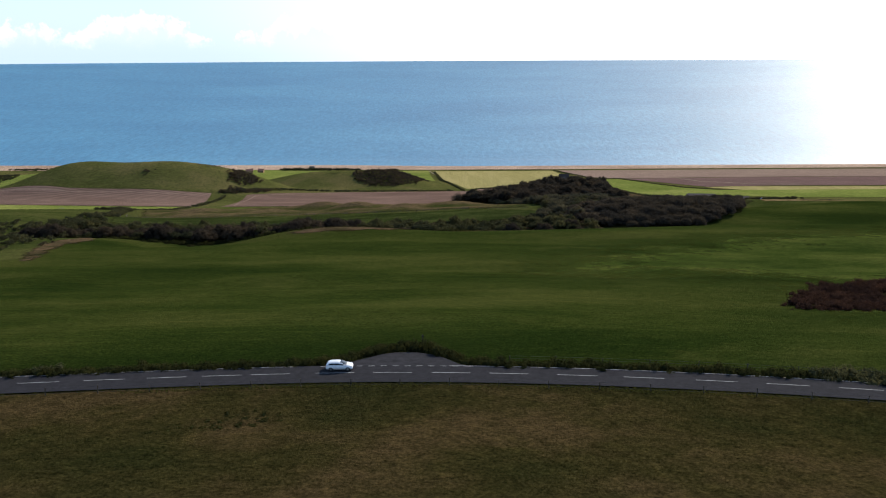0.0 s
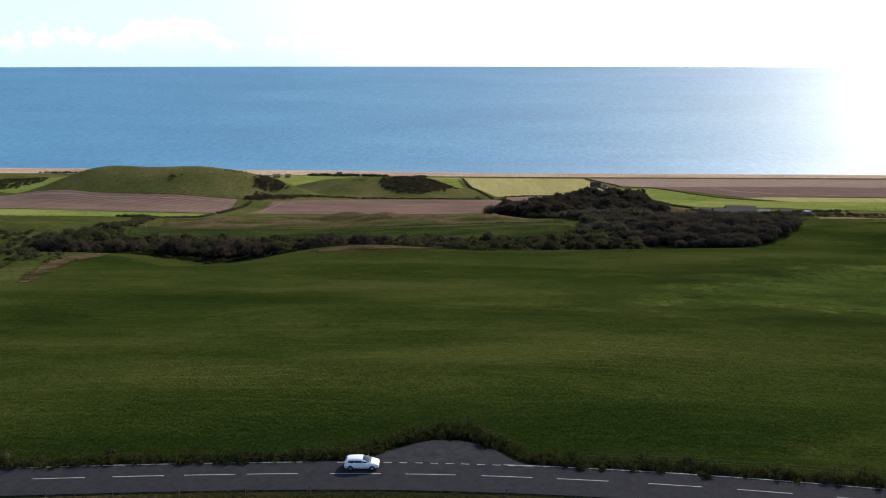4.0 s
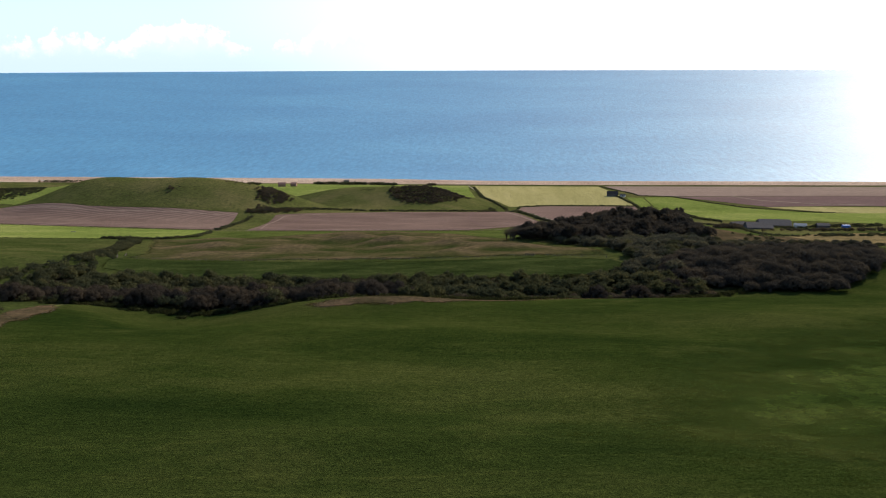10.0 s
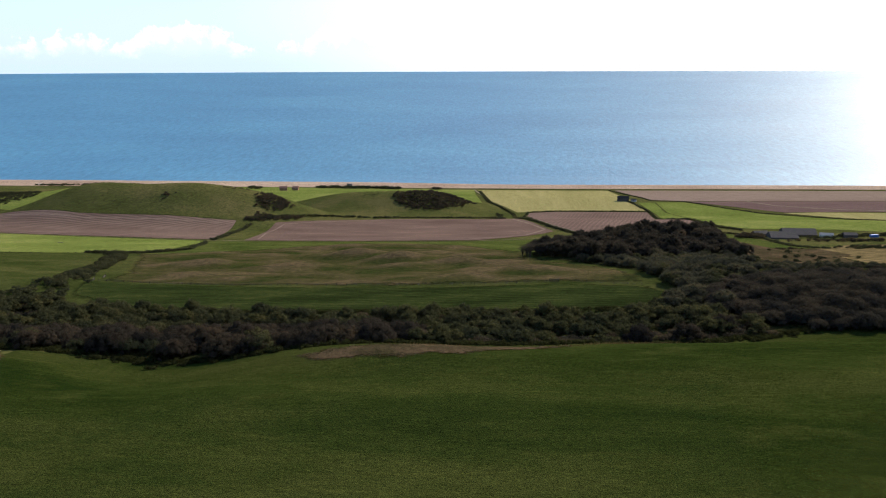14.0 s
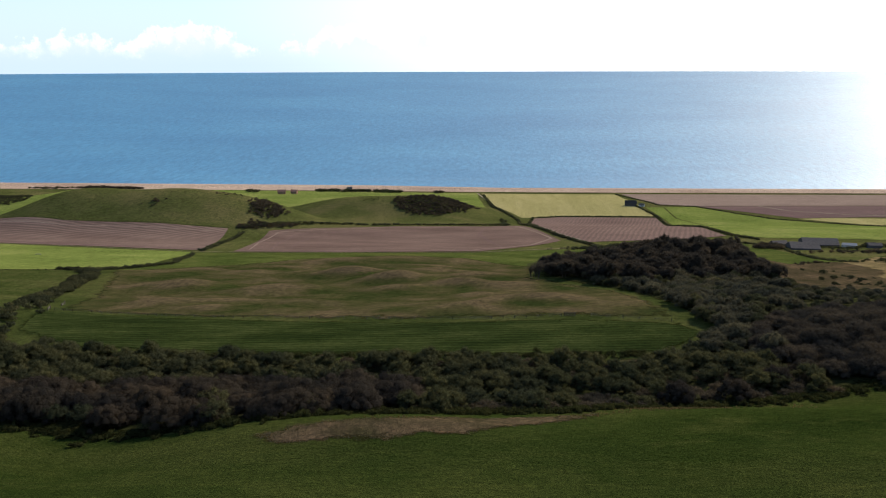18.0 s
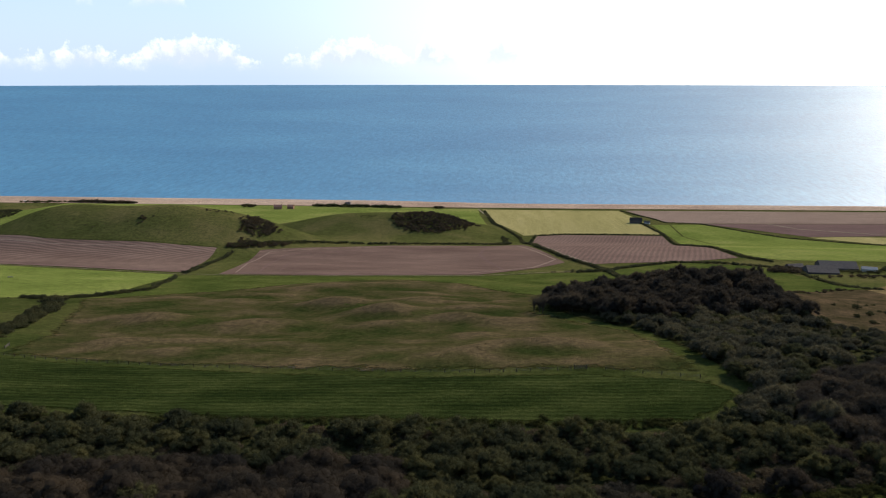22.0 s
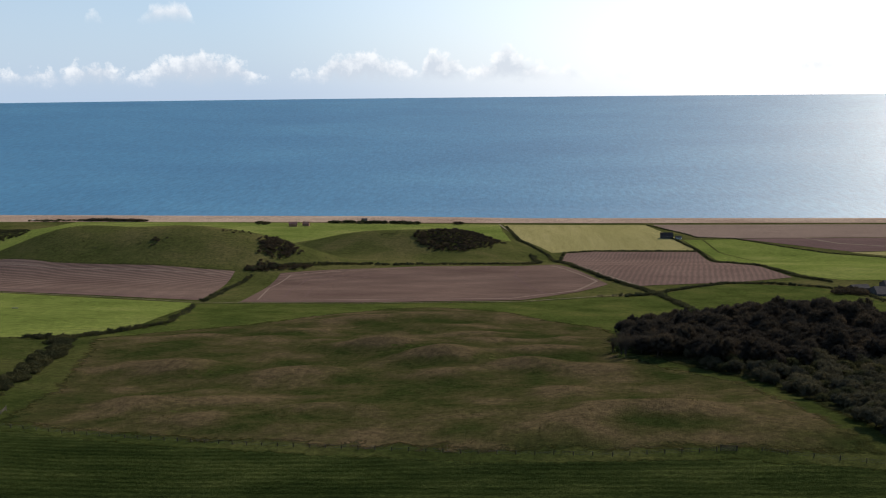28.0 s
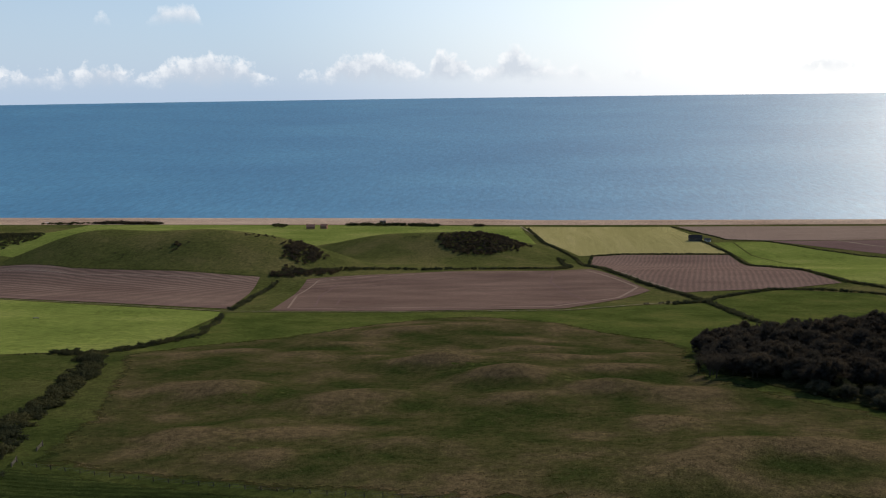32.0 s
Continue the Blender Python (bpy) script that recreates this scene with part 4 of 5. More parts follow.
planted(black, spread(_v, [(62, 384), (72, 373), (88, 366), (117, 364), (140, 390), (152, 406), (160, 426), (140, 442), (100, 432), (72, 414), (60, 398)], 4.6), _v, 0.8, 1.15, growth=lambda x, y: (0.62 + 0.5 * math.exp(-((x - 106) / 36) ** 2 - ((y - 394) / 26) ** 2)) * (0.75 if y > 428 else 1.0))
planted(tree_a, _dark[::2][:290], _v, 0.75, 1.25)
planted(tree_c, _dark[1::2][:290], _v, 0.7, 1.2)
_mix = spread(_v, [(44, 392), (56, 384), (66, 388), (60, 398), (74, 418), (60, 440), (52, 428), (56, 412)], 4.2) + _mix
_v.shuffle(_mix)
_half = len(_mix) * 3 // 5
def low_scrub(x, y):
    """The thorns stay low on the windy shoulder behind the blackthorn."""
    return 0.55 if x > 92 and y < 520 else 1.0


planted(tree_b, _mix[:_half][:290], _v, 0.45, 1.05, growth=low_scrub)
planted(tree_d, _mix[_half:][:290], _v, 0.5, 1.2, growth=low_scrub)
planted(bare, [(10, 566), (11, 574), (12, 586), (9, 571), (7, 580), (13, 596)], _v, 0.9, 1.2)

# hedges
_hr = np.random.RandomState(31)
HQ = [foliage(_hr, [(0, 0, 0.7, 0.9), (0.7, 0.3, 0.9, 0.7), (-0.6, -0.2, 0.6, 0.7)], 90, 0.17, 0.75, (3, 5)) for _k in range(4)]
RQ = [foliage(_hr, [(0, 0, 0.5, 0.8), (0.6, 0.3, 0.7, 0.6), (-0.6, -0.2, 0.45, 0.6)], 190, 0.085, 0.75, (3, 5)) for _k in range(4)]
CQ = [foliage(_hr, crown_lobes(_hr, 2.6, 3.0, 0.1, 9), 520, 0.13, 0.75, (3, 6)) for _k in range(3)]
BQ = [foliage(_hr, crown_lobes(_hr, 2.6, 3.0, 0.1, 9), 340, 0.19, 0.75, (3, 5)) for _k in range(3)]


def hedge(line, gap, wander, small, large, label, quads=None, mat=None):
    return joined("hedge", along(_hr, line, gap, wander), quads or HQ, _hr, mat or MAT_HEDGE, label, "hedge", small, large)


hedge([(-260, 837), (-270, 923), (-269, 990)], 1.2, 0.8, 1.2, 2.0, "thick dark hedge between two brown fields")
hedge([(-279, 1006), (-223, 1048), (-176, 1088), (-126, 1112), (-45, 1128), (-6, 1132), (8, 1180), (14, 1260), (10, 1350)], 1.5, 2.2, 0.7, 1.3, "uneven hedge of bushes along the foot of the hill", BQ, MAT_HEDGE)
hedge([(-18, 1727), (-4, 1496), (34, 1357), (40, 1200), (42, 1090), (58, 1013), (80, 953), (90, 900), (95, 735)], 1.3, 0.9, 1.3, 2.3, "long thick dark field hedge running seaward")
hedge([(47, 1320), (58, 1392), (100, 1411), (248, 1412)], 1.5, 0.7, 1.2, 1.9, "dark hedge between brown and yellow fields")
hedge([(241, 1764), (276, 1540), (332, 1523)], 1.6, 0.7, 1.0, 1.7, "thin dark hedge beside the shore fields")
hedge([(236, 1533), (250, 1412), (240, 1200), (237, 1060), (243, 1016), (262, 985)], 1.4, 0.9, 1.3, 2.1, "dark hedge beside the bright meadow")
hedge([(90, 900), (105, 925), (130, 950), (164, 976), (205, 975), (237, 958), (262, 930)], 1.4, 0.9, 1.3, 2.0, "dark curved hedge above the green meadow")
hedge([(332, 1523), (380, 1450), (423, 1395), (529, 1338), (700, 1268), (900, 1190)], 1.8, 0.9, 1.2, 1.9, "dark hedge edging the ploughed field")
hedge([(262, 930), (252, 880), (246, 800), (252, 776), (262, 770)], 1.8, 1.2, 1.2, 2.0, "dark hedge by the farm")
hedge([(-256, 812), (-244, 755), (-234, 705)], 2.0, 1.4, 0.9, 1.7, "thin hedge climbing the slope", None, MAT_HEDGE)
hedge([(-234, 705), (-247, 662), (-252, 625), (-246, 605)], 0.8, 2.0, 0.5, 0.95, "overgrown dark hedge on the slope", CQ, MAT_SCRUB)
hedge([(-272, 632), (-250, 620), (-236, 590), (-222, 545), (-213, 500), (-204, 482)], 0.45, 2.6, 0.6, 1.05, "broad dark hedge of gorse and thorn", CQ, MAT_SCRUB)
hedge([(-800, 1144), (-640, 1063), (-536, 1021), (-469, 1005), (-396, 1002), (-288, 1002)], 1.6, 0.5, 0.35, 0.7, "low ragged hedge above the brown field")
hedge([(-900, 1014), (-475, 900), (-366, 872), (-262, 829)], 3.0, 0.4, 0.35, 0.6, "low dark hedge bank below the brown field")
hedge([(-262, 828.5), (-141, 830), (-22, 845), (45, 882), (86, 904)], 2.6, 0.4, 0.4, 0.7, "low dark hedge bank beside the farm track")
hedge([(60, 884), (75, 893), (90, 901)], 1.2, 1.5, 1.4, 2.4, "thick bushes at the hedge crossing")
hedge([(-900, 706), (-500, 642), (-292, 618), (-262, 634)], 4.0, 1.0, 0.4, 0.8, "low bank of rushes below the meadow")
# thickets on the hills
for _outline, _gap, _label, _lo, _hi in (
        ([(-146, 1340), (-150, 1372), (-100, 1400), (-52, 1410), (-26, 1392), (-50, 1345), (-79, 1315), (-115, 1309)], 3.2, "dense dark thicket on the grassy hill", 0.6, 1.5),
        ([(-280, 1056), (-287, 1096), (-268, 1112), (-256, 1096), (-243, 1076), (-258, 1046)], 3.0, "dark thorn thicket in the fold between the hills", 0.6, 1.5),
        ([(-282, 1004), (-270, 1030), (-242, 1034), (-215, 1046), (-224, 1034), (-262, 1006)], 3.0, "dark bushes at the head of the hedge", 0.8, 1.3),
        ([(-392, 1042), (-388, 1052), (-376, 1052), (-378, 1043)], 3.0, "small dark bushes on the hillside", 0.6, 1.0),
        ([(-402, 1040), (-398, 1044), (-394, 1040)], 2.5, "single dark bush on the hillside", 0.5, 0.8),
        ([(-336, 1086), (-310, 1108), (-300, 1108), (-316, 1090)], 3.4, "line of low gorse on the hill", 0.4, 0.7),
        ([(-440, 1030), (-418, 1038), (-416, 1035), (-436, 1027)], 3.4, "low bank of gorse on the hillside", 0.3, 0.5),
        ([(-204, 1366), (-176, 1376), (-172, 1372), (-198, 1362)], 4.0, "scattered low gorse on the hill top", 0.4, 0.7),
        ([(-1000, 1380), (-931, 1640), (-840, 1580), (-770, 1470), (-800, 1405)], 6.5, "dark wood on the far slope", 1.0, 1.5),
        ([(-975, 1806), (-910, 1822), (-870, 1812), (-900, 1800)], 4.5, "dark scrub behind the beach", 1.0, 1.7),
        ([(-872, 1812), (-830, 1824), (-715, 1808), (-740, 1798)], 3.6, "dark scrub bank behind the beach", 1.4, 2.2),
        ([(-505, 1778), (-480, 1786), (-460, 1750), (-474, 1742)], 5.0, "dark garden trees near the cottages", 1.2, 1.9),
        ([(-118, 1772), (-96, 1776), (-98, 1768), (-116, 1766)], 3.0, "small dark clump of trees behind the beach", 1.6, 2.3),
        ([(170, 440), (172, 500), (240, 560), (260, 500)], 6.5, "dark scrub beyond the wood", 0.5, 0.9),
        ([(150, 560), (160, 575), (170, 570), (160, 555)], 6.5, "few dark bushes on the tan bank", 0.5, 1.0),
        ([(135, 530), (146, 582), (186, 610), (178, 540)], 9.0, "dark bushes dotted over the tan bank", 0.4, 0.9),
        ([(180, 640), (200, 690), (225, 700), (200, 650)], 9.5, "scattered dark bushes on the tan bank", 0.3, 0.7),
        ([(140, 712), (180, 738), (235, 765), (230, 755), (180, 726)], 3.9, "dark hedge trees above the tan bank", 0.5, 1.0),
        ([(258, 770), (300, 800), (420, 830), (420, 812), (300, 775)], 5.0, "dark scrub line below the farm", 0.7, 1.2),
        ([(232, 905), (238, 925), (256, 935), (262, 920), (250, 900)], 3.4, "dark trees beside the farm", 1.1, 1.9),
        ([(290, 912), (296, 918), (322, 916), (334, 908), (312, 900)], 4.2, "dark bushes among the farm sheds", 0.7, 1.3),
        ([(335, 930), (350, 950), (420, 962), (430, 948), (380, 930)], 4.6, "dark scrub behind the farm", 0.8, 1.4),
        ([(262, 868), (330, 880), (430, 890), (430, 880), (320, 868)], 3.8, "dark hedge trees before the farm", 0.8, 1.5),
        ([(-215, 395), (-200, 440), (-208, 480), (-196, 478), (-180, 420), (-188, 392)], 4.0, "dark thorn scrub beside the gully", 0.7, 1.25),
        ([(-260, 360), (-185, 338), (-160, 330), (-150, 336), (-190, 400), (-240, 420)], 4.6, "dark scrub spreading from the gully", 0.6, 1.0),
        ([(-152, 262), (-150, 285), (-160, 312), (-186, 338), (-240, 366), (-240, 300), (-176, 258)], 4.4, "dark scrub along the edge of the pasture", 0.5, 1.0),
        ([(-147, 286), (-143, 292), (-137, 290), (-139, 284)], 2.4, "low brown bushes on the tan bank", 0.25, 0.45),
        ([(-146, 276), (-143.5, 278), (-142, 276), (-144, 274)], 2.2, "rounded dark bush on the tan bank", 0.5, 0.6)):
    joined("thicket", [(p[0] + _hr.randn() * _gap * 0.7, p[1] + _hr.randn() * _gap * 0.9) for p in spread(_hr, _outline, _gap) if _hr.rand() < 0.8], CQ if _outline[0][1] < 470 else BQ, _hr, MAT_GORSE if _gap < 4 else MAT_SCRUB, _label, "thicket", _lo, _hi)
joined("tree_belt", along(_hr, [(-357, 1782), (-270, 1776), (-178, 1770)], 1.8, 4), BQ, _hr, MAT_HEDGE, "dark windbreak of trees behind the beach", "tree belt", 1.6, 2.7)
joined("thorn_bush", [(42, 390), (44, 391.5), (46, 390), (44, 393), (42.5, 392.5), (47, 392)], CQ, _hr, MAT_SCRUB, "rounded dark thorn bush at the gully's end", "bush", 1.3, 1.6)
# gorse brake in the pasture
joined("gorse_brake", [(p[0] + _hr.randn() * 1.3, p[1] + _hr.randn() * 1.6) for p in spread(_hr, [(66.5, 150), (72, 158), (78, 168), (86, 178), (97, 183), (112, 180), (128, 174), (130, 150), (108, 149), (90, 149), (77, 149)], 1.2) if _hr.rand() < 0.85], RQ, _hr, MAT_RUSSET, "dark russet brake of gorse and dead bracken in the pasture", "gorse", 0.6, 1.7)
# roadside growth
_far_side = [(x, float(road_y(x)) + 3.2) for x in range(-150, -19, 6)] + [(-16.5, 98.2), (-13.6, 99.4), (-11.6, 101.4), (-9.2, 102.9), (-4.5, 103.5), (-1.4, 102.2), (0.8, 100), (3, 98)] + [(x, float(road_y(x)) + 3.5) for x in range(6, 150, 6)]
joined("hedge", along(_hr, _far_side, 0.30, 0.32), RQ, _hr, MAT_BANK, "low dark bramble hedge along the far side of the road", "hedge", 0.7, 1.25)
joined("hedge", along(_hr, [(-11.2, 102.2), (-9.2, 103.6), (-4.5, 104.2), (-1.4, 103.1)], 0.4, 0.5), RQ, _hr, MAT_BANK, "taller ragged bramble hedge behind the lay-by", "hedge", 0.8, 1.45)
joined("roadside_bush", along(_hr, [(-52.5, 95.4), (-50.2, 95.6)], 0.4, 0.5), RQ, _hr, MAT_HEDGE, "rounded dark bush beside the road", "bush", 1.0, 1.5)
joined("roadside_bush", along(_hr, [(47, 92.6), (56, 90.8)], 0.4, 0.7), RQ, _hr, MAT_HEDGE, "spreading dark bush beside the road", "bush", 1.0, 1.6)

joined("nettle_patch", spread(_hr, [(-31, 73), (-26, 80), (-20, 82), (-17, 79), (-21, 74)], 0.9), RQ, _hr, MAT_BANK, "patch of dark green nettles in the roadside pasture", "weeds", 0.3, 0.6)
joined("nettle_patch", spread(_hr, [(-20, 72.5), (-18, 74), (-16.5, 73)], 0.8), RQ, _hr, MAT_SCRUB, "small patch of dark weeds in the roadside pasture", "weeds", 0.25, 0.4)
# low growth along the gully's near edge
joined("undergrowth", along(_hr, [(-150, 326), (-110, 321), (-76, 319), (-54, 320), (-23, 328), (-1, 333), (24, 346), (72, 359), (110, 381), (148, 398)], 0.42, 1.5), RQ, _hr, MAT_BANK, "low dark brambles and nettles along the scrub's edge", "undergrowth", 0.8, 1.6, kind="stuff")
joined("undergrowth", along(_hr, [(-150, 400), (-81, 396), (-43, 395), (5, 391), (36, 391)], 0.6, 1.2), RQ, _hr, MAT_BANK, "low brambles between the scrub and the crop", "undergrowth", 0.8, 1.5, kind="stuff")

# ---- grass tussocks ----


def tussocks(name, outline, gap, tall, mat, label, blades=6, seed=1, density=0.9):
    rng = np.random.RandomState(seed)
    spots = np.array(spread(rng, outline, gap))
    spots = spots + rng.randn(*spots.shape) * gap * 0.6
    keep = rng.rand(len(spots)) < density * (0.5 + 0.7 * np.sin(spots[:, 0] * 0.13 + spots[:, 1] * 0.05) * np.sin(spots[:, 1] * 0.17))
    spots = spots[keep]
    n = len(spots)
    z = terrain(spots[:, 0], spots[:, 1]) + 0.1
    quads = []
    for k in range(blades):
        a = rng.rand(n) * 6.283
        h = tall * rng.uniform(0.5, 1.2, n)
        w = tall * rng.uniform(0.12, 0.3, n)
        bx, by = spots[:, 0] + rng.randn(n) * tall * 0.35, spots[:, 1] + rng.randn(n) * tall * 0.35
        lx, ly = rng.randn(n) * h * 0.35, rng.randn(n) * h * 0.35
        c, s = np.cos(a) * w, np.sin(a) * w
        quads.append(np.stack([np.stack([bx - c, by - s, z], 1), np.stack([bx + c, by + s, z], 1),
                               np.stack([bx + c * 0.3 + lx, by + s * 0.3 + ly, z + h], 1), np.stack([bx - c * 0.3 + lx, by - s * 0.3 + ly, z + h], 1),
                               np.stack([bx, by, z], 1), np.stack([bx + lx * 0.5, by + ly * 0.5, z + 1], 1)], 1))
    return tagged(new(name, leaf_mesh(name, np.concatenate(quads), mat)), label, "grass", kind="stuff")


MAT_BLADE = leafage("grass_blades", (0.0300, 0.0420, 0.0120), (0.0690, 0.0750, 0.0240))
MAT_STRAW = leafage("dry_grass_blades", (0.0750, 0.0690, 0.0240), (0.1800, 0.1350, 0.0630))
tussocks("rush_tufts", [(-180, 470), (-115, 450), (14, 436), (42, 430), (40, 520), (8, 570), (-10, 640), (-120, 650), (-225, 590), (-200, 520)], 4.4, 0.28, MAT_BANK, "dark rush tufts scattered on the rough hillside", 7, 9, 0.5)
tussocks("grass_tussocks", [(-180, 470), (-115, 450), (14, 436), (42, 430), (40, 520), (8, 570), (-10, 640), (-120, 650), (-225, 590), (-200, 520)], 2.2, 0.30, MAT_STRAW, "dry tussocks on the rough hillside", 6, 3, 0.5)
tussocks("grass_tussocks", [(x, float(road_y(x)) + 2.7) for x in (-150, -100, -60, -40, -18)] + [(x, float(road_y(x)) + 4.6) for x in (-18, -40, -60, -100, -150)], 0.45, 0.22, MAT_BLADE, "long grass on the road verge", 5, 5)
tussocks("grass_tussocks", [(x, float(road_y(x)) - 3.2) for x in range(-150, 151, 15)] + [(x, float(road_y(x)) - 4.6) for x in range(150, -151, -15)], 0.30, 0.17, MAT_BLADE, "long grass on the near road verge", 5, 6, 1.6)
tussocks("grass_tussocks", [(-60, 305), (-40, 316), (0, 326), (22, 345), (60, 352), (60, 345), (20, 334), (-34, 312)], 0.9, 0.35, MAT_STRAW, "dry grass on the brow", 5, 7)

# ---- fences ----
_post = bmesh.new()
box(_post, -0.06, -0.06, -0.4, 0.06, 0.06, 1.15, 0.015)
POST = bpy.data.meshes.new("post")
_post.to_mesh(POST)
POST.materials.append(MAT_POST)


def fence(line, gap, label, wires=(0.35, 0.7, 1.05), thick=1.0):
    top = tagged(new("fence"), label, "fence")
    pts = []
    for (ax, ay), (bx, by) in zip(line, line[1:]):
        n = max(1, int(math.hypot(bx - ax, by - ay) / gap))
        pts += [(ax + (bx - ax) * k / n, ay + (by - ay) * k / n) for k in range(n)]
    pts.append(line[-1])
    rng = np.random.RandomState(len(pts))
    for x, y in pts:
        ob = new("post", POST)
        ob.parent = top
        ob.matrix_basis = Matrix.Translation((x, y, height(x, y))) @ Euler((rng.randn() * 0.04, rng.randn() * 0.04, rng.rand() * 3)).to_matrix().to_4x4() @ Matrix.Diagonal((thick, thick, rng.uniform(0.9, 1.1), 1))
    for h in wires:
        bm = bmesh.new()
        r, last = 0.012 * thick, None
        for k, (x, y) in enumerate(pts):
            p, q = pts[max(0, k - 1)], pts[min(len(pts) - 1, k + 1)]
            d = math.hypot(q[0] - p[0], q[1] - p[1])
            nx, ny, z = -(q[1] - p[1]) / d * r, (q[0] - p[0]) / d * r, height(x, y) + h
            ring = [bm.verts.new(c) for c in ((x + nx, y + ny, z), (x, y, z + r), (x - nx, y - ny, z), (x, y, z - r))]
            if last:
                for m in range(4):
                    bm.faces.new((last[m], last[(m + 1) % 4], ring[(m + 1) % 4], ring[m]))
            last = ring
        part("wire", bm, MAT_WIRE, top)
    return top


fence([(x, float(road_y(x)) - 4.2) for x in range(-120, 121, 6)], 3.9, "post and wire fence along the near side of the road", thick=0.7)
fence([(x, float(road_y(x)) + 4.6) for x in range(8, 121, 6)], 6.0, "post and wire fence behind the roadside hedge", thick=0.8)
fence([(-186, 463), (-160, 456), (-105, 444), (-46, 434), (-15, 431), (9, 432.5)], 4.0, "post and wire fence between crop and hillside", thick=1.4)
fence([(19, 432), (29, 428), (44, 423)], 4.0, "short post and wire fence near the wood", thick=1.4)


def gate(x, y, turn, wide, label, high=1.2, mat=None):
    top = tagged(new("field_gate"), label, "gate")
    for s in (0, wide):
        part("gate_post", solid(s - 0.1, -0.1, -0.4, s + 0.1, 0.1, high + 0.25, 0.02), mat or MAT_POST, top)
    for k in range(5):
        part("rail", solid(0.1, -0.03, 0.18 + k * (high - 0.2) / 4, wide - 0.1, 0.03, 0.28 + k * (high - 0.2) / 4, 0.01), mat or MAT_POST, top)
    bm = bmesh.new()
    limb(bm, (0.15, 0.05, 0.25), (wide - 0.15, 0.05, high), 0.04, 0.04, 4)
    part("brace", bm, mat or MAT_POST, top)
    top.matrix_basis = Matrix.Translation((x, y, height(x, y))) @ Matrix.Rotation(radians(turn), 4, "Z")
    return top


MAT_GATE = coat("pale_gate_wood", (0.0950, 0.0800, 0.0640), 0.9, vary=0.3, scale=6, spec=0.1)
gate(10, 433, -3, 3.6, "dark weathered field gate in the crop fence", 1.3)
gate(40, 884, 22, 4.0, "pale wooden field gate below the brown field", 1.3, MAT_GATE)
gate(52, 888, 22, 4.0, "pale wooden field gate by the hedge crossing", 1.3, MAT_GATE)
gate(-190, 476, 100, 4.0, "pale wooden gate beside the dark hedge", 1.0, MAT_GATE)
gate(-187.5, 461, 105, 4.0, "pale wooden gate at the corner of the crop", 1.0, MAT_GATE)
trough_pen = tagged(new("sheep_feeder"), "small pale metal feeder in the meadow", "feeder")
part("tray", solid(-2.0, -0.5, 0.5, 2.0, 0.5, 0.75, 0.03), MAT_WIRE, trough_pen)
part("leg", solid(-1.8, -0.4, -0.1, -1.6, 0.4, 0.5), MAT_WIRE, trough_pen)
part("leg", solid(1.6, -0.4, -0.1, 1.8, 0.4, 0.5), MAT_WIRE, trough_pen)
trough_pen.matrix_basis = Matrix.Translation((-372, 780, height(-372, 780) + 0.3))

# ---- buildings ----
MAT_STONE = coat("pale_stone_wall", (0.3143, 0.1804, 0.0992), 0.9, vary=0.3, scale=1.5, spec=0.1, bump=0.4)
MAT_RENDER = coat("whitewashed_wall", (0.5000, 0.4800, 0.4400), 0.9, vary=0.12, scale=0.8)
MAT_TILE = coat("red_brown_roof_tiles", (0.4160, 0.1876, 0.1193), 0.85, vary=0.3, scale=1.2)
MAT_SLATE = coat("grey_roof_sheets", (0.1436, 0.1164, 0.0972), 1.0, vary=0.25, scale=0.6, spec=0.02)
MAT_DARK_ROOF = coat("old_dark_roof", (0.0600, 0.0500, 0.0460), 1.0, vary=0.3, scale=0.6, spec=0.02)
MAT_BLOCK = coat("dark_block_wall", (0.0975, 0.0858, 0.0780), 0.95, vary=0.3, scale=0.8, spec=0.05)
MAT_PALE_ROOF = coat("pale_roof_sheets", (0.2600, 0.2500, 0.2400), 0.9, vary=0.15, scale=0.7)
MAT_GLASS = coat("dark_window_glass", (0.0300, 0.0350, 0.0400), 0.08, vary=0.2)
MAT_DOOR = coat("dark_painted_door", (0.0500, 0.0600, 0.0600), 0.6)
MAT_BLUE = coat("blue_tarpaulin", (0.0400, 0.1200, 0.3600), 0.6)


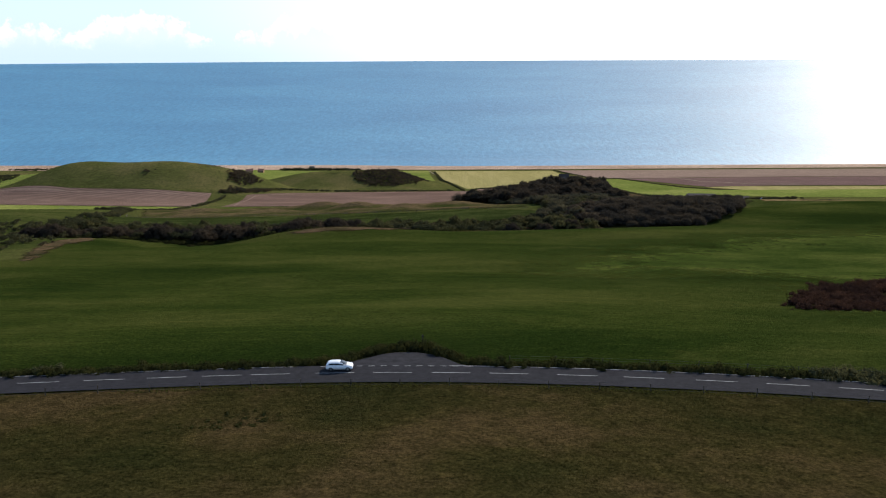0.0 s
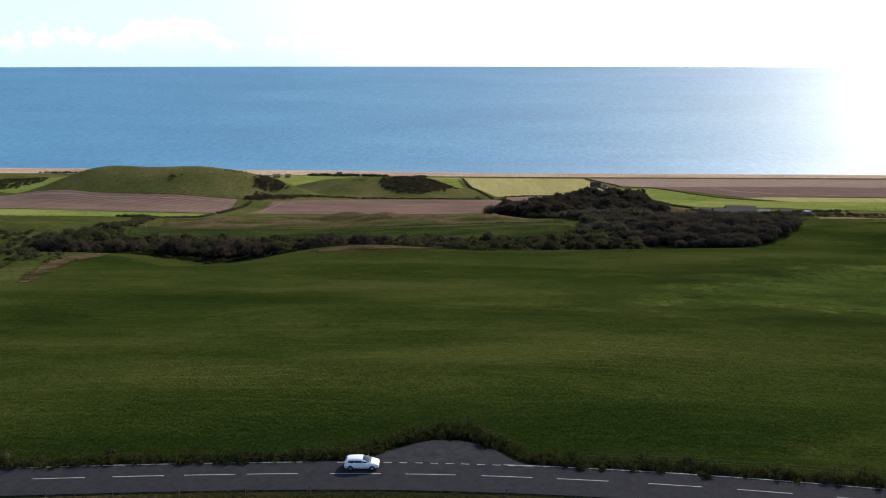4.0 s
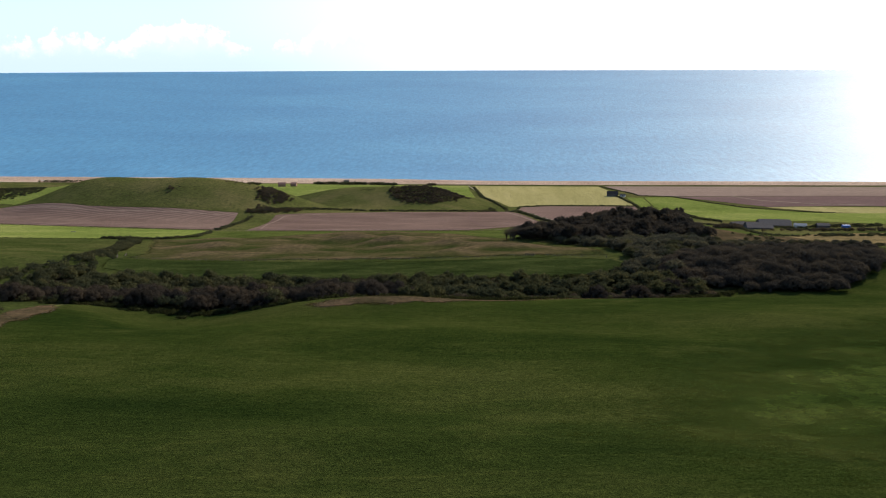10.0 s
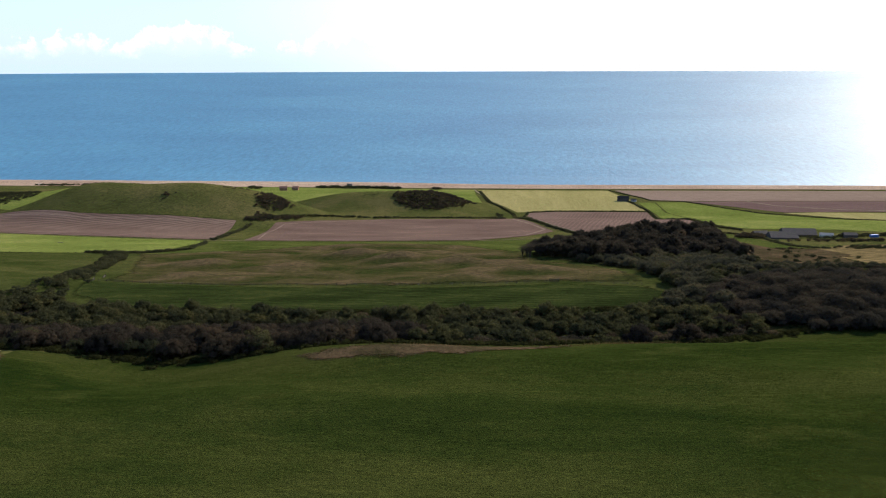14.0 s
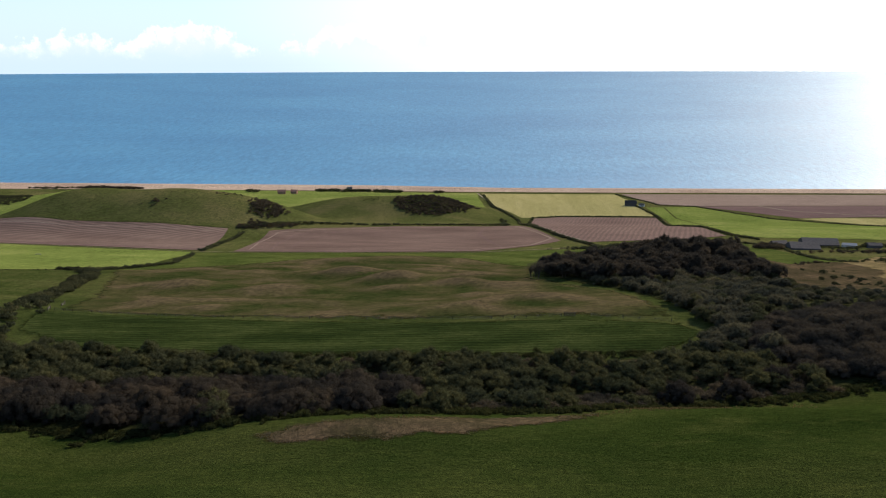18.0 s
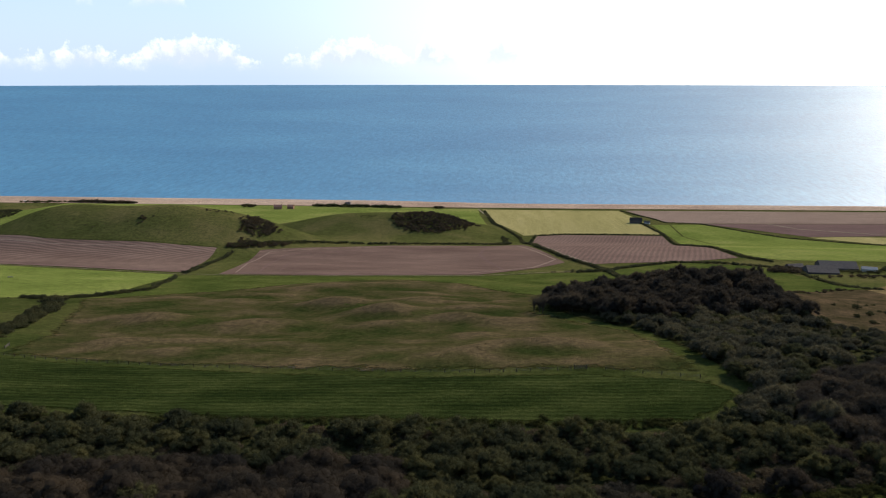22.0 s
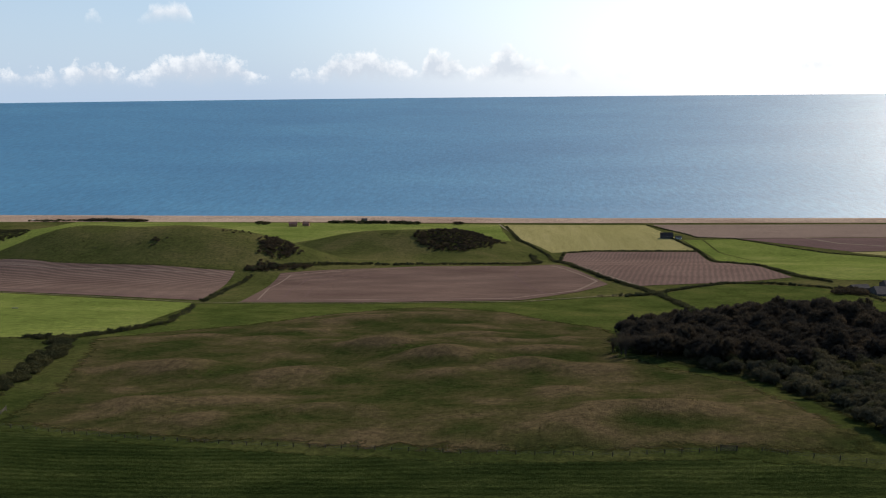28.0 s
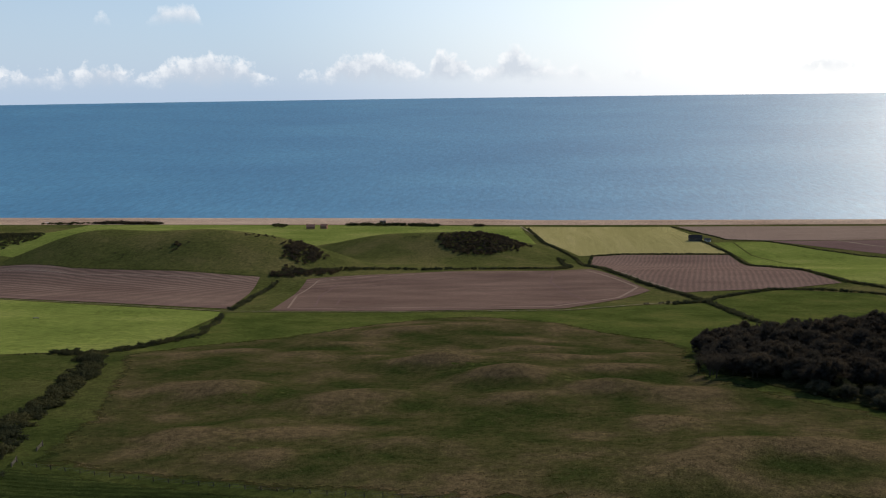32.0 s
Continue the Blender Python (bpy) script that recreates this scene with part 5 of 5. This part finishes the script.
def gable(name, x, y, turn, long, wide, eaves, ridge, wall, roof, label, category, windows=3, chimneys=0, over=0.35):
    top = tagged(new(name), label, category)
    bm = bmesh.new()
    p = [(-long / 2, -wide / 2), (long / 2, -wide / 2), (long / 2, wide / 2), (-long / 2, wide / 2)]
    lo = [bm.verts.new((a, b, -1.5)) for a, b in p]
    hi = [bm.verts.new((a, b, eaves)) for a, b in p]
    ra, rb = bm.verts.new((-long / 2, 0, ridge)), bm.verts.new((long / 2, 0, ridge))
    bm.faces.new((lo[0], lo[1], hi[1], hi[0]))
    bm.faces.new((lo[2], lo[3], hi[3], hi[2]))
    bm.faces.new((lo[1], lo[2], hi[2], rb, hi[1]))
    bm.faces.new((lo[3], lo[0], hi[0], ra, hi[3]))
    body = part("wall", bm, wall, top)
    rise = (ridge - eaves) / (wide / 2)
    roof_ob = None
    for s in (-1, 1):
        bm = bmesh.new()
        e, l2 = wide / 2 + over, long / 2 + over
        lowz = eaves - over * rise
        q = [(-l2, s * e, lowz + 0.06), (l2, s * e, lowz + 0.06), (l2, 0, ridge + 0.06), (-l2, 0, ridge + 0.06)]
        up = [bm.verts.new((a, b, c + 0.14)) for a, b, c in q]
        dn = [bm.verts.new((a, b, c)) for a, b, c in q]
        bm.faces.new(up)
        bm.faces.new(dn[::-1])
        for k in range(4):
            bm.faces.new((up[k], dn[k], dn[(k + 1) % 4], up[(k + 1) % 4]))
        bmesh.ops.recalc_face_normals(bm, faces=bm.faces)
        roof_ob = part("roof_slope", bm, roof, top)
    for k in range(windows):
        wx = -long / 2 + long * (k + 0.5) / windows
        for s in (-1, 1):
            frame_ob = part("window", solid(wx - 0.6, s * wide / 2 - 0.04, eaves * 0.45, wx + 0.6, s * wide / 2 + 0.04, eaves * 0.45 + 1.15), MAT_LINE, top)
            part("pane", solid(wx - 0.5, s * wide / 2 - 0.06, eaves * 0.45 + 0.1, wx + 0.5, s * wide / 2 + 0.06, eaves * 0.45 + 1.05), MAT_GLASS, frame_ob)
    part("door", solid(-long / 2 - 0.05, -0.9, 0, -long / 2 + 0.05, 0.9, 2.1), MAT_DOOR, top)
    for k in range(chimneys):
        cx = (-1 if k == 0 else 1) * (long / 2 - 0.6)
        part("chimney", solid(cx - 0.45, -0.4, ridge - 0.8, cx + 0.45, 0.4, ridge + 1.3, 0.05), wall, top)
    top.matrix_basis = Matrix.Translation((x, y, height(x, y) + 0.3)) @ Matrix.Rotation(radians(turn), 4, "Z")
    return top


gable("cottage", -411, 1722, 12, 15, 8, 4.8, 8.2, MAT_STONE, MAT_TILE, "stone cottage with a red-brown tiled roof near the beach", "house", 4, 2)
gable("cottage", -388, 1730, -8, 12, 7.5, 4.6, 7.8, MAT_STONE, MAT_TILE, "smaller stone cottage with a red-brown tiled roof", "house", 3, 1)
gable("cottage", -290, 1797, 5, 11, 7, 4.4, 7.4, MAT_RENDER, MAT_SLATE, "white cottage with a slate roof among shore trees", "house", 3, 2)
gable("field_barn", 229, 1530, -4, 19, 9, 4.6, 9.0, MAT_BLOCK, MAT_DARK_ROOF, "old dark-roofed stone field barn by the hedge", "barn", 1)
gable("barn_annexe", 246, 1524, -20, 9, 6, 2.6, 4.6, MAT_RENDER, MAT_SLATE, "low whitewashed shed beside the field barn", "shed", 1)
gable("farm_barn", 274, 906, -6, 25, 19, 2.4, 6.4, MAT_BLOCK, MAT_SLATE, "long grey sheeted farm barn", "barn", 0)
gable("farm_barn", 303, 944, -6, 32, 20, 2.6, 7.2, MAT_BLOCK, MAT_SLATE, "wide grey sheeted cattle barn", "barn", 0)
gable("farm_shed", 322, 922, -14, 12, 7, 2.8, 4.4, MAT_RENDER, MAT_PALE_ROOF, "low farm shed with a pale roof", "shed", 0)
gable("farm_shed", 262, 934, 10, 14, 9, 3.0, 5.2, MAT_BLOCK, MAT_SLATE, "small stone farm shed with a grey roof", "shed", 0)
gable("farm_shed", 346, 925, -4, 12, 8, 2.8, 4.6, MAT_BLOCK, MAT_SLATE, "long low farm shed", "shed", 0)
stack = tagged(new("covered_stack"), "stack under a blue tarpaulin beside the farm", "stack")
part("cover", solid(-4, -2.5, -0.5, 4, 2.5, 2.4, 0.6), MAT_BLUE, stack)
stack.matrix_basis = Matrix.Translation((372, 930, height(372, 930) + 0.3))
gable("roadside_shed", 80, 729, 30, 6, 4, 2.2, 3.4, MAT_STONE, MAT_PALE_ROOF, "tiny pale-roofed shed at the edge of the wood", "shed", 0)
boat = tagged(new("boat"), "small white boat drawn up on the shingle", "boat")
_b = bmesh.new()
for _k, (_x, _w2, _h) in enumerate(((-4, 0.5, 1.5), (-2, 1.2, 1.2), (1.5, 1.3, 1.1), (4, 1.0, 1.2))):
    for _s in (-1, 1):
        _b.verts.new((_x, _s * _w2, _h))
        _b.verts.new((_x, _s * _w2 * 0.4, 0))
_b.verts.ensure_lookup_table()
bmesh.ops.convex_hull(_b, input=_b.verts)
part("hull", _b, MAT_RENDER, boat)
boat.matrix_basis = Matrix.Translation((-964, 1822, height(-964, 1822) + 0.6)) @ Matrix.Rotation(0.5, 4, "Z")

# ---- car ----
MAT_PAINT = coat("white_car_paint", (0.7800, 0.7800, 0.7800), 0.25, vary=0.03, spec=0.6)
MAT_TYRE = coat("black_tyre_rubber", (0.0200, 0.0200, 0.0200), 0.85)
MAT_RIM = coat("alloy_rim", (0.5000, 0.5000, 0.5200), 0.35, 0.9)
MAT_LAMP = coat("lamp_lens", (0.7500, 0.7600, 0.7800), 0.15)
MAT_TAIL = coat("red_tail_lens", (0.4500, 0.0200, 0.0200), 0.2)
MAT_TRIM = coat("black_trim", (0.0250, 0.0250, 0.0270), 0.6)


def shell(sections):
    """A smooth body from cross-sections along x: x, floor, waist, top, half-width low, half-width high."""
    bm = bmesh.new()
    rings = []
    for x, z0, z1, z2, w0, w1 in sections:
        ring = [(w0 * 0.92, z0), (w0, (z0 + z1) / 2), (w0 * 0.98, z1), (w1, z2 - 0.04), (w1 * 0.8, z2)]
        rings.append([bm.verts.new((x, a, b)) for a, b in ring] + [bm.verts.new((x, -a, b)) for a, b in reversed(ring)])
    n = len(rings[0])
    for a, b in zip(rings, rings[1:]):
        for k in range(n):
            bm.faces.new((a[k], b[k], b[(k + 1) % n], a[(k + 1) % n]))
    bm.faces.new(rings[0][::-1])
    bm.faces.new(rings[-1])
    bmesh.ops.recalc_face_normals(bm, faces=bm.faces)
    for f in bm.faces:
        f.smooth = True
    return bm


car = tagged(new("car"), "white five-door hatchback car on the road", "car")
part("body", shell([(-2.02, 0.44, 0.64, 0.84, 0.74, 0.68), (-1.95, 0.28, 0.64, 0.98, 0.83, 0.72), (-1.3, 0.22, 0.68, 1.00, 0.87, 0.80), (0.0, 0.22, 0.66, 0.97, 0.87, 0.81),
                    (0.8, 0.22, 0.66, 0.98, 0.87, 0.79), (1.3, 0.23, 0.64, 0.92, 0.86, 0.76), (1.7, 0.25, 0.60, 0.82, 0.83, 0.70), (1.95, 0.28, 0.54, 0.70, 0.76, 0.60), (2.04, 0.36, 0.48, 0.58, 0.66, 0.52)]), MAT_PAINT, car)
part("roof", shell([(-1.98, 0.86, 0.92, 1.04, 0.72, 0.62), (-1.72, 0.86, 1.08, 1.27, 0.74, 0.58), (-1.3, 0.86, 1.15, 1.37, 0.75, 0.58), (-0.6, 0.86, 1.2, 1.42, 0.76, 0.58), (0.0, 0.86, 1.2, 1.40, 0.76, 0.58), (0.4, 0.86, 1.1, 1.28, 0.76, 0.60), (0.8, 0.86, 0.98, 1.10, 0.76, 0.63), (1.15, 0.86, 0.90, 0.95, 0.76, 0.66)]), MAT_PAINT, car)
part("windscreen", shell([(0.16, 1.0, 1.1, 1.37, 0.68, 0.55), (0.42, 1.0, 1.08, 1.295, 0.70, 0.57), (0.82, 0.95, 0.99, 1.115, 0.70, 0.60), (1.12, 0.90, 0.92, 0.98, 0.70, 0.62)]), MAT_GLASS, car, "dark glass windscreen")
part("rear_window", shell([(-1.97, 1.0, 1.02, 1.07, 0.62, 0.55), (-1.70, 1.0, 1.1, 1.29, 0.62, 0.52)]), MAT_GLASS, car, "dark rear window")
for s in (-1, 1):
    for x0, x1 in ((-1.5, -0.78), (-0.73, 0.08), (0.13, 0.72)):
        part("side_window", solid(x0, s * 0.75 - 0.035, 0.99, x1, s * 0.75 + 0.035, 1.26 if x1 < 0.5 else 1.16, 0.03), MAT_GLASS, car, "dark side window")
    part("headlight", solid(1.72, s * 0.60 - 0.13, 0.60, 1.95, s * 0.60 + 0.13, 0.74, 0.03), MAT_LAMP, car, "clear headlight")
    part("tail_light", solid(-2.03, s * 0.66 - 0.10, 0.72, -1.93, s * 0.66 + 0.10, 0.95, 0.02), MAT_TAIL, car, "red tail light")
    part("mirror", solid(0.55, s * 0.92 - 0.08, 0.95, 0.70, s * 0.92 + 0.08, 1.08, 0.03), MAT_PAINT, car)
    for x in (-1.25, 1.28):
        bm = bmesh.new()
        limb(bm, (x, s * 0.66, 0.32), (x, s * 0.90, 0.32), 0.33, 0.33, 20)
        wheel = part("wheel", bm, MAT_TYRE, car)
        bm = bmesh.new()
        limb(bm, (x, s * 0.84, 0.32), (x, s * 0.91, 0.32), 0.19, 0.19, 16)
        part("rim", bm, MAT_RIM, wheel, "silver alloy rim")
part("bumper", solid(1.93, -0.62, 0.28, 2.07, 0.62, 0.46, 0.04), MAT_TRIM, car, "black lower bumper")
_cx = -14.0
car.matrix_basis = Matrix.Translation((_cx, float(road_y(_cx)) + 1.35, height(_cx, float(road_y(_cx))) + 0.305)) @ Matrix.Rotation(radians(1), 4, "Z") @ Matrix.Diagonal((0.84, 0.90, 0.78, 1))
sign = tagged(new("road_sign"), "small grey sign on a post beside the lay-by", "sign")
part("pole", solid(-0.05, -0.05, -0.3, 0.05, 0.05, 1.7), MAT_POST, sign)
part("plate", solid(-0.14, -0.07, 1.4, 0.14, -0.05, 1.7), MAT_POST, sign)
sign.matrix_basis = Matrix.Translation((-3.6, 105.6, height(-3.6, 105.6)))
